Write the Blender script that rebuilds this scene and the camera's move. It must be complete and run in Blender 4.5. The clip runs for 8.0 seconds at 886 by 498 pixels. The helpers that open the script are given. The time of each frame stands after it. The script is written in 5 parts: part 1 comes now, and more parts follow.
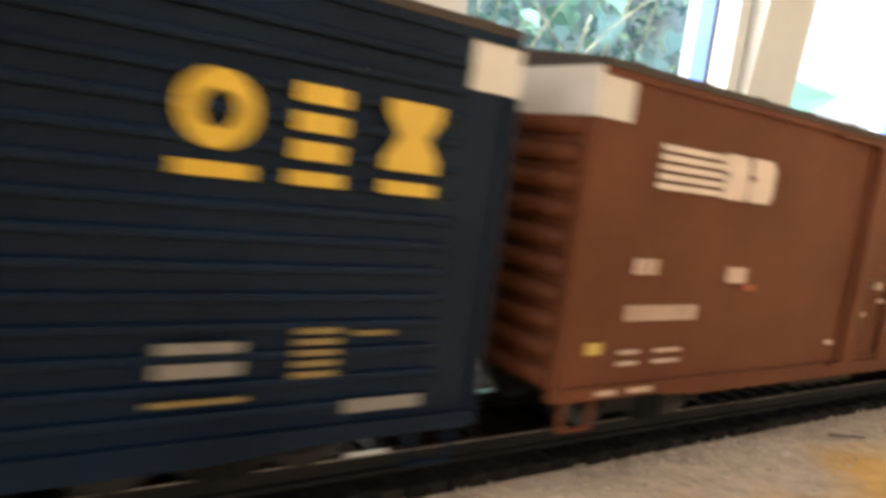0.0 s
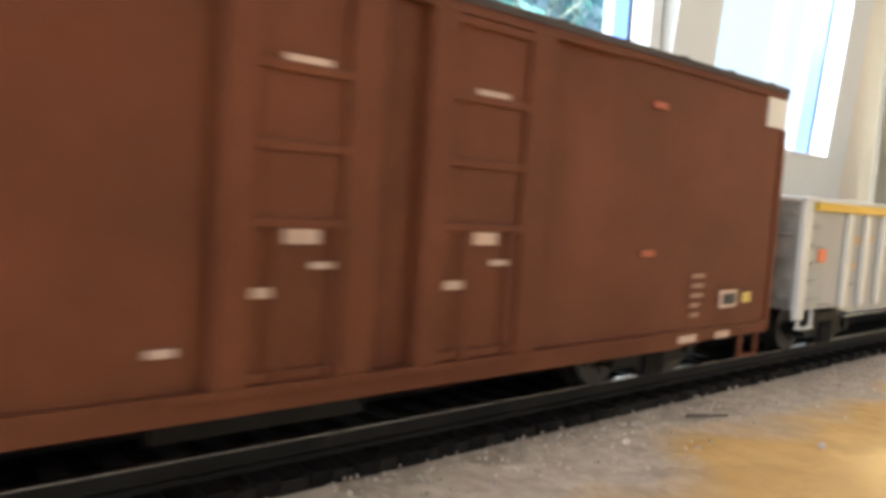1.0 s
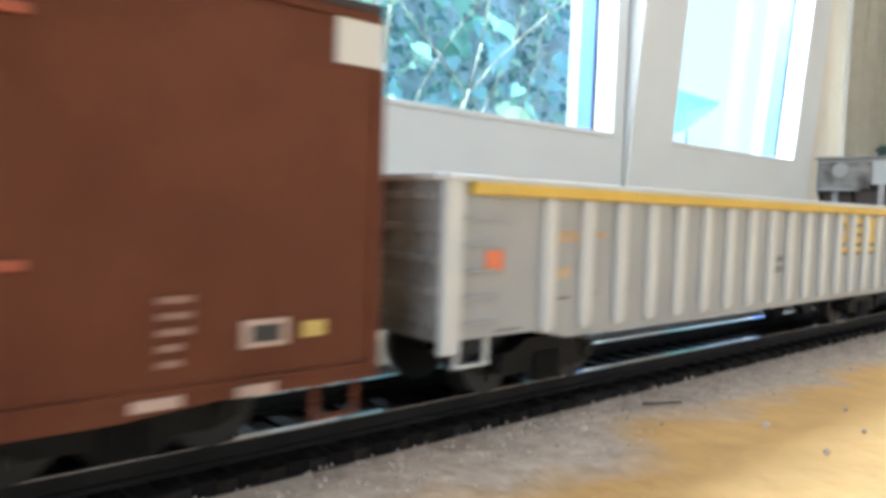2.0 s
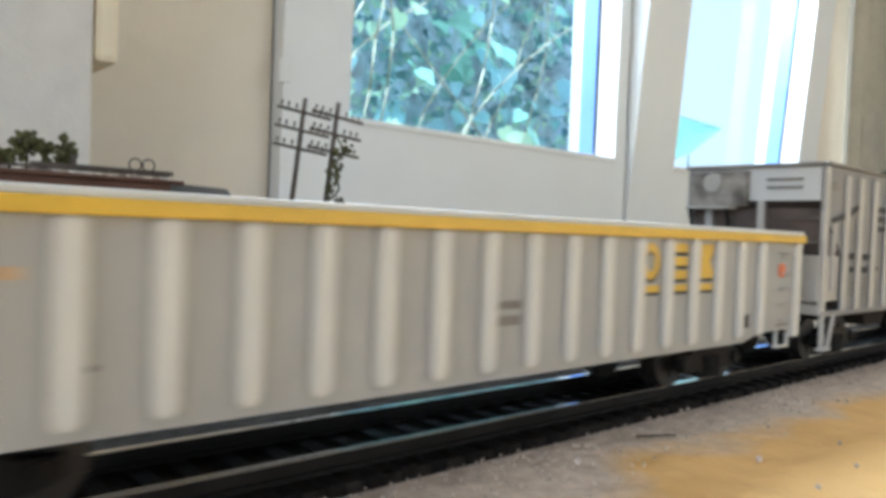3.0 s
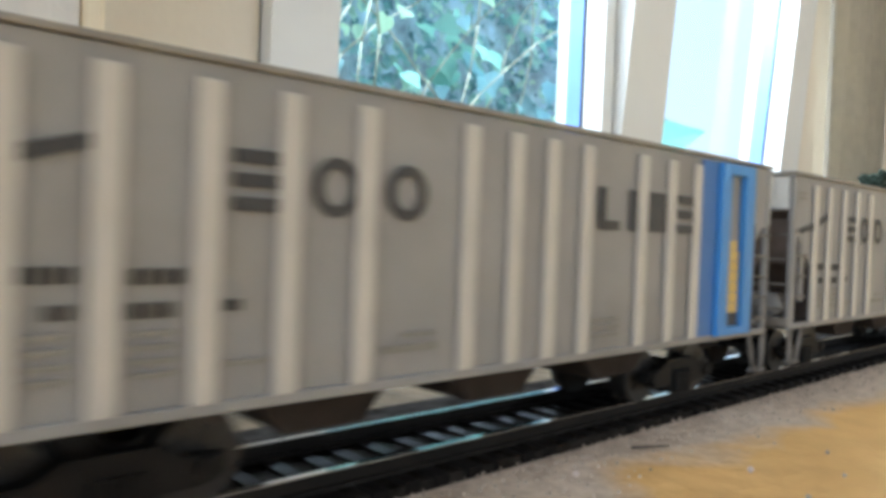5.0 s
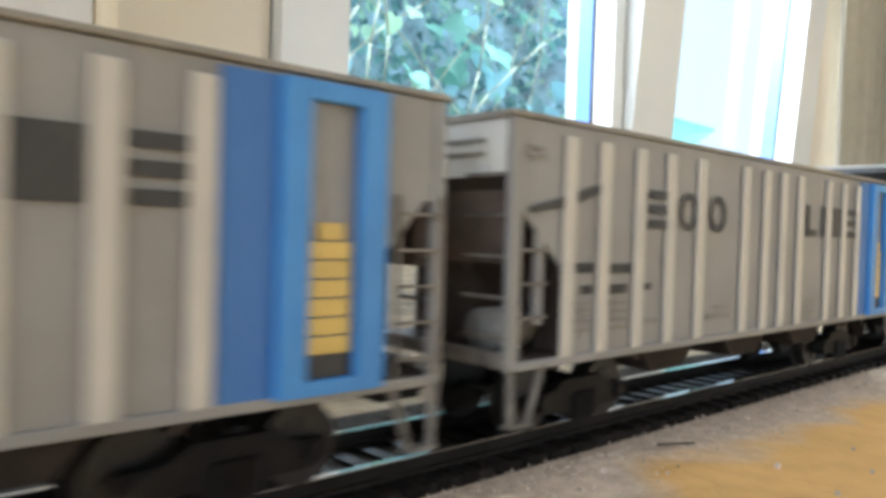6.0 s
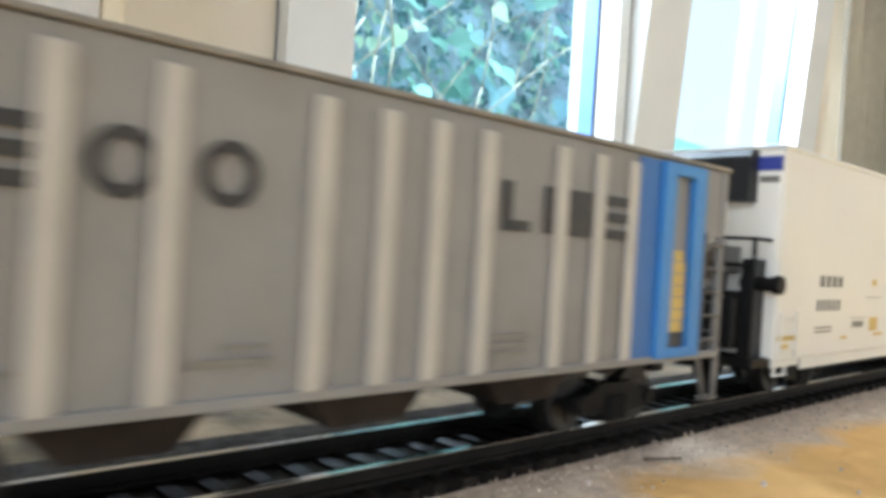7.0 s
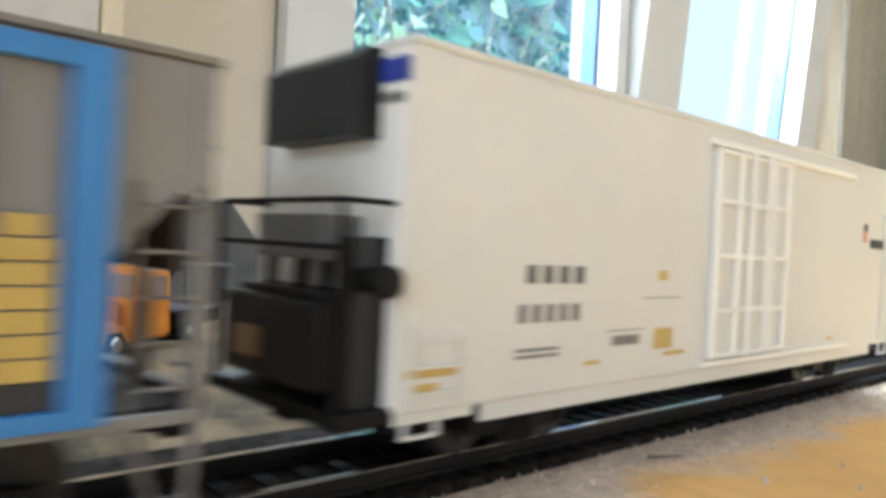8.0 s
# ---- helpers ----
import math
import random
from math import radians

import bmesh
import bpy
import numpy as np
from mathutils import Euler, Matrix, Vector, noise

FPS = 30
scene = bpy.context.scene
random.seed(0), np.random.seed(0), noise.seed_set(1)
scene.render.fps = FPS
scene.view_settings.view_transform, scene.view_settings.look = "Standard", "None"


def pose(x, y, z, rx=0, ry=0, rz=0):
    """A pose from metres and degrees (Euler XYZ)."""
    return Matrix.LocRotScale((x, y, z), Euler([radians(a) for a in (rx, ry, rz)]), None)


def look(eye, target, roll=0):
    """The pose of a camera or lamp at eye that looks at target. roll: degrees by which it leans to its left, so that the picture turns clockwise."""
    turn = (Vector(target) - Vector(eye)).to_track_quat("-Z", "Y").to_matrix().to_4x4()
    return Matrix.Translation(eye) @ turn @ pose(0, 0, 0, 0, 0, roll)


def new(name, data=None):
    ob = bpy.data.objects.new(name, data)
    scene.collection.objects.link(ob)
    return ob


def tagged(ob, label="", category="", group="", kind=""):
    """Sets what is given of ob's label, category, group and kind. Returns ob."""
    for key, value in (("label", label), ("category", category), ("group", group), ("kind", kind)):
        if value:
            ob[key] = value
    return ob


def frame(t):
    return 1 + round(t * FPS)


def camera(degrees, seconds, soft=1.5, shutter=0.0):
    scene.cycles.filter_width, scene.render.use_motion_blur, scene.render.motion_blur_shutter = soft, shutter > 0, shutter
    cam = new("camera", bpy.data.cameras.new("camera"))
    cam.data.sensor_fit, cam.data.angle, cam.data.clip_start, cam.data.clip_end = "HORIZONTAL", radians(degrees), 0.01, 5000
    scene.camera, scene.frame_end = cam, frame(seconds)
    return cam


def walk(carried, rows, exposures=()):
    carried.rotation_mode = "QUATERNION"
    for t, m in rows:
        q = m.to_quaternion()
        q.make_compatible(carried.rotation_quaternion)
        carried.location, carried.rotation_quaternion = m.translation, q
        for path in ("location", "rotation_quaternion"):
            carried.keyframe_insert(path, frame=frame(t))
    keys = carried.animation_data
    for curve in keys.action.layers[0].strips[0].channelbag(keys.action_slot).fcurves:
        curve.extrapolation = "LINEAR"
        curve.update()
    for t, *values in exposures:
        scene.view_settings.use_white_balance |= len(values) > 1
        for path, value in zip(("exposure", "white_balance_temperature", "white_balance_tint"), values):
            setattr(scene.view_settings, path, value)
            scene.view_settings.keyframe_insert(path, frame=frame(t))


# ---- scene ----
cam = camera(61.6, 8.0, soft=4.0, shutter=0.7)
walk(cam, [
    (0.0, pose(-0.0296, 0.0095, 0.0480, 83.32, -7.58, -35.65)),
    (0.2, pose(-0.0223, 0.0098, 0.0465, 83.89, -6.75, -36.74)),
    (0.5, pose(-0.0120, 0.0098, 0.0465, 82.67, -7.36, -39.02)),
    (1.0, pose(0.0042, 0.0091, 0.0408, 85.64, -3.69, -39.97)),
    (1.5, pose(0.0044, 0.0076, 0.0384, 87.50, -4.67, -40.27)),
    (2.0, pose(0.0009, 0.0020, 0.0400, 86.79, -1.98, -41.77)),
    (2.2, pose(0.0001, 0.0010, 0.0411, 87.26, -2.07, -41.77)),
    (3.5, pose(0.0011, -0.0003, 0.0418, 89.07, -2.31, -41.82)),
    (4.0, pose(0.0003, -0.0010, 0.0424, 89.67, -2.83, -42.62)),
    (4.5, pose(-0.0013, -0.0010, 0.0440, 88.97, -2.64, -42.62)),
    (5.8, pose(-0.0053, 0.0014, 0.0444, 88.49, -1.39, -42.58)),
    (6.0, pose(-0.0057, 0.0011, 0.0441, 88.71, -1.71, -42.01)),
    (6.5, pose(-0.0049, 0.0011, 0.0435, 89.20, -3.41, -41.52)),
    (7.0, pose(-0.0047, 0.0003, 0.0430, 89.76, -3.48, -42.08)),
    (7.5, pose(-0.0055, -0.0003, 0.0434, 89.77, -3.14, -41.92)),
    (8.0, pose(-0.0060, -0.0004, 0.0441, 89.46, -2.88, -42.00)),
], exposures=[(0,0.2,7100,13),(0.5,0.32,8300,17),(1.0,0.2,5900,9),(1.5,0.18,5250,6),(2.2,0.24,5250,6),(3.5,-0.14,5450,6),(4.0,-0.16,5450,6),(4.5,0.0,5450,6),(4.7,0.03,5450,6),(5.8,0.17,5600,6),(6.5,0.22,5550,6),(8.0,0.1,5500,6)])

# ---------------------------------------------------------------- light
world = bpy.data.worlds.new("sky")
scene.world = world
world.use_nodes = True
_nt = world.node_tree
_sky = _nt.nodes.new("ShaderNodeTexSky")
_sky.sky_type, _sky.sun_disc = "NISHITA", False
_sky.sun_elevation, _sky.sun_rotation = radians(37), radians(95)
_nt.links.new(_sky.outputs[0], _nt.nodes["Background"].inputs[0])
_nt.nodes["Background"].inputs[1].default_value = 0.15
_sun = bpy.data.lights.new("sun", "SUN")
_sun.energy, _sun.angle, _sun.color = 4.0, radians(35), (1.0, 0.97, 0.92)
_so = new("sun", _sun)
_so.matrix_basis = look((5.0, 1.0, 3.5), (0.8, 1.35, 0.3))


def window_light(name, eye, target, sx, sy, energy, colour):
    d = bpy.data.lights.new(name, "AREA")
    d.shape, d.size, d.size_y, d.energy, d.color = "RECTANGLE", sx, sy, energy, colour
    o = new(name, d)
    o.matrix_basis = look(eye, target)
    return o


window_light("north_daylight", (1.2, 0.98, 1.05), (0.9, -0.6, -0.2), 1.5, 0.6, 95, (0.93, 0.98, 1.0))
window_light("west_daylight", (-2.45, -0.6, 0.65), (0.3, 0.2, 0.0), 2.0, 1.3, 37, (1.0, 0.975, 0.94))
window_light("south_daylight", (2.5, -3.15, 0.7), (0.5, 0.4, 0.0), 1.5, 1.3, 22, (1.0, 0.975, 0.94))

TRACK_Y, RAIL, GROUND = 0.0925, 0.0112, 0.0071
BED = GROUND + 0.0008

# ---------------------------------------------------------------- materials
def material(name, colour, rough=0.6, metal=0.0, vary=0.15, scale=40.0, bump=0.0, dirt=None, dirt_at=0.6, fine=0.0, spec=0.5):
    m = bpy.data.materials.new(name)
    m.use_nodes = True
    nt = m.node_tree
    b = nt.nodes["Principled BSDF"]
    b.inputs["Roughness"].default_value = rough
    b.inputs["Metallic"].default_value = metal
    b.inputs["Specular IOR Level"].default_value = spec
    tc = nt.nodes.new("ShaderNodeTexCoord")
    n1 = nt.nodes.new("ShaderNodeTexNoise")
    n1.inputs["Scale"].default_value, n1.inputs["Detail"].default_value = scale, 5.0
    n2 = nt.nodes.new("ShaderNodeTexNoise")
    n2.inputs["Scale"].default_value, n2.inputs["Detail"].default_value = scale * 7, 3.0
    for n in (n1, n2):
        nt.links.new(tc.outputs["Object"], n.inputs["Vector"])
    ramp = nt.nodes.new("ShaderNodeValToRGB")
    ramp.color_ramp.elements[0].position, ramp.color_ramp.elements[1].position = 0.3, 0.7
    ramp.color_ramp.elements[0].color = (*[c * (1 - vary) for c in colour], 1)
    ramp.color_ramp.elements[1].color = (*[min(1, c * (1 + vary)) for c in colour], 1)
    mixf = nt.nodes.new("ShaderNodeMath")
    mixf.operation = "MULTIPLY_ADD"
    mixf.inputs[1].default_value = fine
    nt.links.new(n2.outputs["Fac"], mixf.inputs[0])
    sub = nt.nodes.new("ShaderNodeMath")
    sub.operation = "SUBTRACT"
    sub.inputs[1].default_value = fine * 0.5
    nt.links.new(n1.outputs["Fac"], sub.inputs[0])
    nt.links.new(sub.outputs[0], mixf.inputs[2])
    nt.links.new(mixf.outputs[0], ramp.inputs["Fac"])
    out = ramp.outputs["Color"]
    if dirt:
        n3 = nt.nodes.new("ShaderNodeTexNoise")
        n3.inputs["Scale"].default_value, n3.inputs["Detail"].default_value = scale * 0.6, 8.0
        nt.links.new(tc.outputs["Object"], n3.inputs["Vector"])
        r3 = nt.nodes.new("ShaderNodeValToRGB")
        r3.color_ramp.elements[0].position, r3.color_ramp.elements[1].position = dirt_at - 0.08, dirt_at + 0.1
        nt.links.new(n3.outputs["Fac"], r3.inputs["Fac"])
        mx = nt.nodes.new("ShaderNodeMixRGB")
        mx.inputs[2].default_value = (*dirt, 1)
        nt.links.new(r3.outputs["Color"], mx.inputs[0])
        nt.links.new(out, mx.inputs[1])
        out = mx.outputs[0]
    nt.links.new(out, b.inputs["Base Color"])
    if bump:
        bp = nt.nodes.new("ShaderNodeBump")
        bp.inputs["Strength"].default_value, bp.inputs["Distance"].default_value = bump, 0.2 / scale
        nt.links.new(n2.outputs["Fac"], bp.inputs["Height"])
        nt.links.new(bp.outputs["Normal"], b.inputs["Normal"])
    return m


def glass_material():
    m = bpy.data.materials.new("window_glass")
    m.use_nodes = True
    b = m.node_tree.nodes["Principled BSDF"]
    b.inputs["Base Color"].default_value = (0.9, 0.97, 1.0, 1)
    b.inputs["Roughness"].default_value, b.inputs["IOR"].default_value = 0.0, 1.2
    b.inputs["Transmission Weight"].default_value = 1.0
    return m


def glow(name, colour, strength):
    m = bpy.data.materials.new(name)
    m.use_nodes = True
    nt = m.node_tree
    nt.nodes.remove(nt.nodes["Principled BSDF"])
    e = nt.nodes.new("ShaderNodeEmission")
    e.inputs["Color"].default_value, e.inputs["Strength"].default_value = (*colour, 1), strength
    nt.links.new(e.outputs[0], nt.nodes["Material Output"].inputs["Surface"])
    return m


# ---------------------------------------------------------------- mesh helpers
def box(bm, x0, x1, y0, y1, z0, z1, bevel=0.0):
    g = bmesh.ops.create_cube(bm, size=1.0)
    bmesh.ops.scale(bm, vec=(abs(x1 - x0), abs(y1 - y0), abs(z1 - z0)), verts=g["verts"])
    bmesh.ops.translate(bm, vec=((x0 + x1) / 2, (y0 + y1) / 2, (z0 + z1) / 2), verts=g["verts"])
    if bevel:
        edges = list({e for v in g["verts"] for e in v.link_edges})
        bmesh.ops.bevel(bm, geom=edges, offset=bevel, segments=2, profile=0.6, affect="EDGES")
    return bm


def boxes(*rows, bevel=0.0):
    bm = bmesh.new()
    for r in rows:
        box(bm, *r, bevel=bevel)
    return bm


def cyl(bm, a, b, r0, r1=None, seg=12):
    a, b = Vector(a), Vector(b)
    d = b - a
    g = bmesh.ops.create_cone(bm, cap_ends=True, segments=seg, radius1=r0, radius2=r0 if r1 is None else r1, depth=d.length)
    bmesh.ops.transform(bm, matrix=Matrix.Translation((a + b) / 2) @ d.to_track_quat("Z", "Y").to_matrix().to_4x4(), verts=g["verts"])
    return bm


def prism(bm, pts, y0, y1):
    """An outline in x and z, drawn out from y0 to y1."""
    a = [bm.verts.new((x, y0, z)) for x, z in pts]
    b = [bm.verts.new((x, y1, z)) for x, z in pts]
    n = len(pts)
    bm.faces.new(a)
    bm.faces.new(b[::-1])
    for i in range(n):
        bm.faces.new((a[i], b[i], b[(i + 1) % n], a[(i + 1) % n]))
    bmesh.ops.recalc_face_normals(bm, faces=bm.faces)
    return bm


def part(name, bm, mat, parent=None, label="", m=None, smooth=False):
    me = bpy.data.meshes.new(name)
    bm.to_mesh(me)
    bm.free()
    me.materials.append(mat)
    if smooth:
        me.polygons.foreach_set("use_smooth", [True] * len(me.polygons))
    ob = new(name, me)
    if parent is not None:
        ob.parent = parent
    if m is not None:
        ob.matrix_basis = m
    if label:
        ob["label"] = label
    return ob


def share(name, me, parent, m, label=""):
    ob = new(name, me)
    ob.parent = parent
    ob.matrix_basis = m
    if label:
        ob["label"] = label
    return ob

# ---------------------------------------------------------------- palette
M_ROOF = material("weathered_roof", (0.05, 0.038, 0.034), 0.6, vary=0.2, spec=0.25)
M_NAVY = material("navy_car_paint", (0.0018, 0.0105, 0.0265), 0.5, vary=0.25, scale=60, dirt=(0.004, 0.014, 0.03), dirt_at=0.66, spec=0.12)
M_OXIDE = material("oxide_red_paint", (0.119, 0.040, 0.0190), 0.6, vary=0.16, scale=50, dirt=(0.095, 0.029, 0.014), dirt_at=0.62, fine=0.2, spec=0.14)
M_WHITE = material("white_car_paint", (0.62, 0.6, 0.56), 0.5, vary=0.06, scale=60, dirt=(0.5, 0.47, 0.42), dirt_at=0.64)
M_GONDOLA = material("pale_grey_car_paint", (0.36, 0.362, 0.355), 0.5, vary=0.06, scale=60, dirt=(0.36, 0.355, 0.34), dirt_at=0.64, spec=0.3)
# lighter than the gondola's side sheet
M_RIB = material("off_white_rib", (0.55, 0.55, 0.53), 0.5, vary=0.06, scale=80)
M_YELLOW = material("yellow_stripe_paint", (0.58, 0.375, 0.025), 0.45, vary=0.08, scale=80)
M_GREY = material("grey_hopper_paint", (0.24, 0.237, 0.236), 0.55, vary=0.08, scale=60, dirt=(0.205, 0.195, 0.185), dirt_at=0.6, spec=0.30)
M_HRIB = material("pale_hopper_rib_paint", (0.42, 0.402, 0.372), 0.55, vary=0.08, scale=80)
# brown of the grimy sheets, darkened for the shade below and inside the hoppers
M_GRIME_SHADE = material("brown_grime_and_shade", (0.05, 0.038, 0.032), 0.8, vary=0.3, scale=120, dirt=(0.12, 0.1, 0.085), dirt_at=0.64, spec=0.20)
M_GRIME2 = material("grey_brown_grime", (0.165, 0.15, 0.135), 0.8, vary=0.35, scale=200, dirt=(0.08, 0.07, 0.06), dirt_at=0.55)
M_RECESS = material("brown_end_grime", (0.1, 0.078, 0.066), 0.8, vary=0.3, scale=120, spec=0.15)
# darker copy of the grime brown, with the shade under the cars mixed in
M_CHUTE = material("underside_grime_and_shade", (0.032, 0.026, 0.022), 0.8, vary=0.3, scale=120, spec=0.1)
M_BRAKE = material("weathered_brake_paint", (0.27, 0.25, 0.22), 0.8, vary=0.4, scale=260, dirt=(0.09, 0.08, 0.07), dirt_at=0.55)
M_BLUE = material("sky_blue_paint", (0.045, 0.2, 0.52), 0.5, vary=0.06, scale=80)
M_GOLD = material("gold_emblem_paint", (0.5, 0.36, 0.09), 0.5, vary=0.1, scale=120)
M_BLACK = material("black_paint", (0.012, 0.012, 0.013), 0.45, vary=0.2, scale=100, spec=0.25)
M_DARK = material("dark_metal_underframe", (0.0075, 0.007, 0.0065), 0.55, vary=0.3, scale=150, spec=0.14)
M_WHEEL = material("worn_wheel_steel", (0.012, 0.011, 0.010), 0.5, 0.2, vary=0.15, scale=200)
M_LETTER = material("white_lettering", (0.62, 0.52, 0.46), 0.6, vary=0.08, scale=200)
M_DULL = material("faded_pink_lettering", (0.47, 0.34, 0.28), 0.6, vary=0.12, scale=300)
M_INK = material("dark_lettering", (0.026, 0.026, 0.027), 0.6, vary=0.1, scale=200)
M_FAINT = material("grey_lettering", (0.19, 0.18, 0.165), 0.6, vary=0.1, scale=200)
M_ORANGE = material("orange_mark_paint", (0.65, 0.16, 0.05), 0.5, vary=0.1, scale=200)
M_MARK = material("worn_grey_marking", (0.11, 0.105, 0.1), 0.6, vary=0.2, scale=300)
M_BRIGHT = material("bright_white_bars_and_lit_end", (0.85, 0.83, 0.78), 0.45, vary=0.03, scale=60)
M_ORANGE2 = material("dull_red_paint", (0.3, 0.07, 0.03), 0.6, vary=0.1, scale=200)
M_REEFER = material("cream_white_car_paint", (0.66, 0.655, 0.625), 0.45, vary=0.03, scale=40)
M_VIOLET = material("deep_blue_plate", (0.03, 0.05, 0.3), 0.5, vary=0.1, scale=120)
M_RAIL = material("polished_rail_steel", (0.48, 0.49, 0.5), 0.1, 1.0, vary=0.1, scale=100)
M_RAILSIDE = material("dark_rail_side", (0.014, 0.012, 0.01), 0.6, 0.0, vary=0.3, scale=100, spec=0.15)
M_TIE = material("black_plastic_tie", (0.014, 0.012, 0.011), 0.5, vary=0.3, scale=200, bump=0.2, spec=0.03)

# ---------------------------------------------------------------- setting
M_SAND = material("sand_board", (0.78, 0.49, 0.195), 0.9, vary=0.16, scale=18, bump=0.2, fine=0.15, spec=0.08)
M_PLASTER = material("cream_plaster", (0.74, 0.655, 0.53), 0.85, vary=0.05, scale=6, bump=0.03)
M_ROUGHCAST = material("textured_wallpaper", (0.68, 0.63, 0.56), 0.9, vary=0.05, scale=40, bump=0.15)
M_FRAME = material("white_window_plastic", (0.72, 0.71, 0.68), 0.4, vary=0.02, scale=10)
M_LIT_CORNER = material("lit_corner_cream", (0.78, 0.66, 0.46), 0.6, vary=0.04, scale=20)
M_SEAL_SKY = material("seal_with_sky_reflection", (0.17, 0.28, 0.62), 0.3, vary=0.05, scale=20)
M_FLOOR = material("wooden_floor", (0.25, 0.16, 0.09), 0.5, vary=0.25, scale=4)
M_CEIL = material("white_ceiling", (0.75, 0.73, 0.7), 0.9, vary=0.03, scale=3)
M_GLASS = glass_material()


def ground_colour():
    nt = M_SAND.node_tree
    b = nt.nodes["Principled BSDF"]
    old = b.inputs["Base Color"].links[0].from_socket
    geo = nt.nodes.new("ShaderNodeNewGeometry")
    sep = nt.nodes.new("ShaderNodeSeparateXYZ")
    nt.links.new(geo.outputs["Position"], sep.inputs[0])
    n = nt.nodes.new("ShaderNodeTexNoise")
    n.inputs["Scale"].default_value, n.inputs["Detail"].default_value = 26.0, 6.0
    nt.links.new(geo.outputs["Position"], n.inputs["Vector"])
    wob = nt.nodes.new("ShaderNodeMath")
    wob.operation = "MULTIPLY_ADD"
    wob.inputs[1].default_value = 0.05
    nt.links.new(n.outputs["Fac"], wob.inputs[0])
    nt.links.new(sep.outputs["Y"], wob.inputs[2])
    r = nt.nodes.new("ShaderNodeMapRange")
    r.inputs[1].default_value, r.inputs[2].default_value = 0.082, 0.092
    nt.links.new(wob.outputs[0], r.inputs[0])
    gr = nt.nodes.new("ShaderNodeValToRGB")
    g = gr.color_ramp.elements
    g[0].color, g[1].color = (0.54, 0.435, 0.34, 1), (0.7, 0.58, 0.46, 1)
    g[0].position, g[1].position = 0.35, 0.65
    n4 = nt.nodes.new("ShaderNodeTexNoise")
    n4.inputs["Scale"].default_value, n4.inputs["Detail"].default_value = 420.0, 4.0
    nt.links.new(geo.outputs["Position"], n4.inputs["Vector"])
    nt.links.new(n4.outputs["Fac"], gr.inputs["Fac"])
    mx = nt.nodes.new("ShaderNodeMixRGB")
    nt.links.new(r.outputs[0], mx.inputs[0])
    nt.links.new(old, mx.inputs[1])
    nt.links.new(gr.outputs["Color"], mx.inputs[2])
    # beyond the track: dark brown mixed in for the shadowed ground behind the cars
    r2 = nt.nodes.new("ShaderNodeMapRange")
    r2.inputs[1].default_value, r2.inputs[2].default_value = 0.118, 0.14
    nt.links.new(wob.outputs[0], r2.inputs[0])
    gr2 = nt.nodes.new("ShaderNodeValToRGB")
    g = gr2.color_ramp.elements
    g[0].color, g[1].color = (0.05, 0.038, 0.021, 1), (0.16, 0.112, 0.062, 1)
    g[0].position, g[1].position = 0.35, 0.7
    n5 = nt.nodes.new("ShaderNodeTexNoise")
    n5.inputs["Scale"].default_value, n5.inputs["Detail"].default_value = 60.0, 8.0
    nt.links.new(geo.outputs["Position"], n5.inputs["Vector"])
    nt.links.new(n5.outputs["Fac"], gr2.inputs["Fac"])
    mx2 = nt.nodes.new("ShaderNodeMixRGB")
    nt.links.new(r2.outputs[0], mx2.inputs[0])
    nt.links.new(mx.outputs[0], mx2.inputs[1])
    nt.links.new(gr2.outputs["Color"], mx2.inputs[2])
    nt.links.new(mx2.outputs[0], b.inputs["Base Color"])


ground_colour()


def structure(name, bm, mat, label):
    return tagged(part(name, bm, mat), label, "", "", "structure")


WALL_Y = 0.80
FLOOR_Z = -0.85


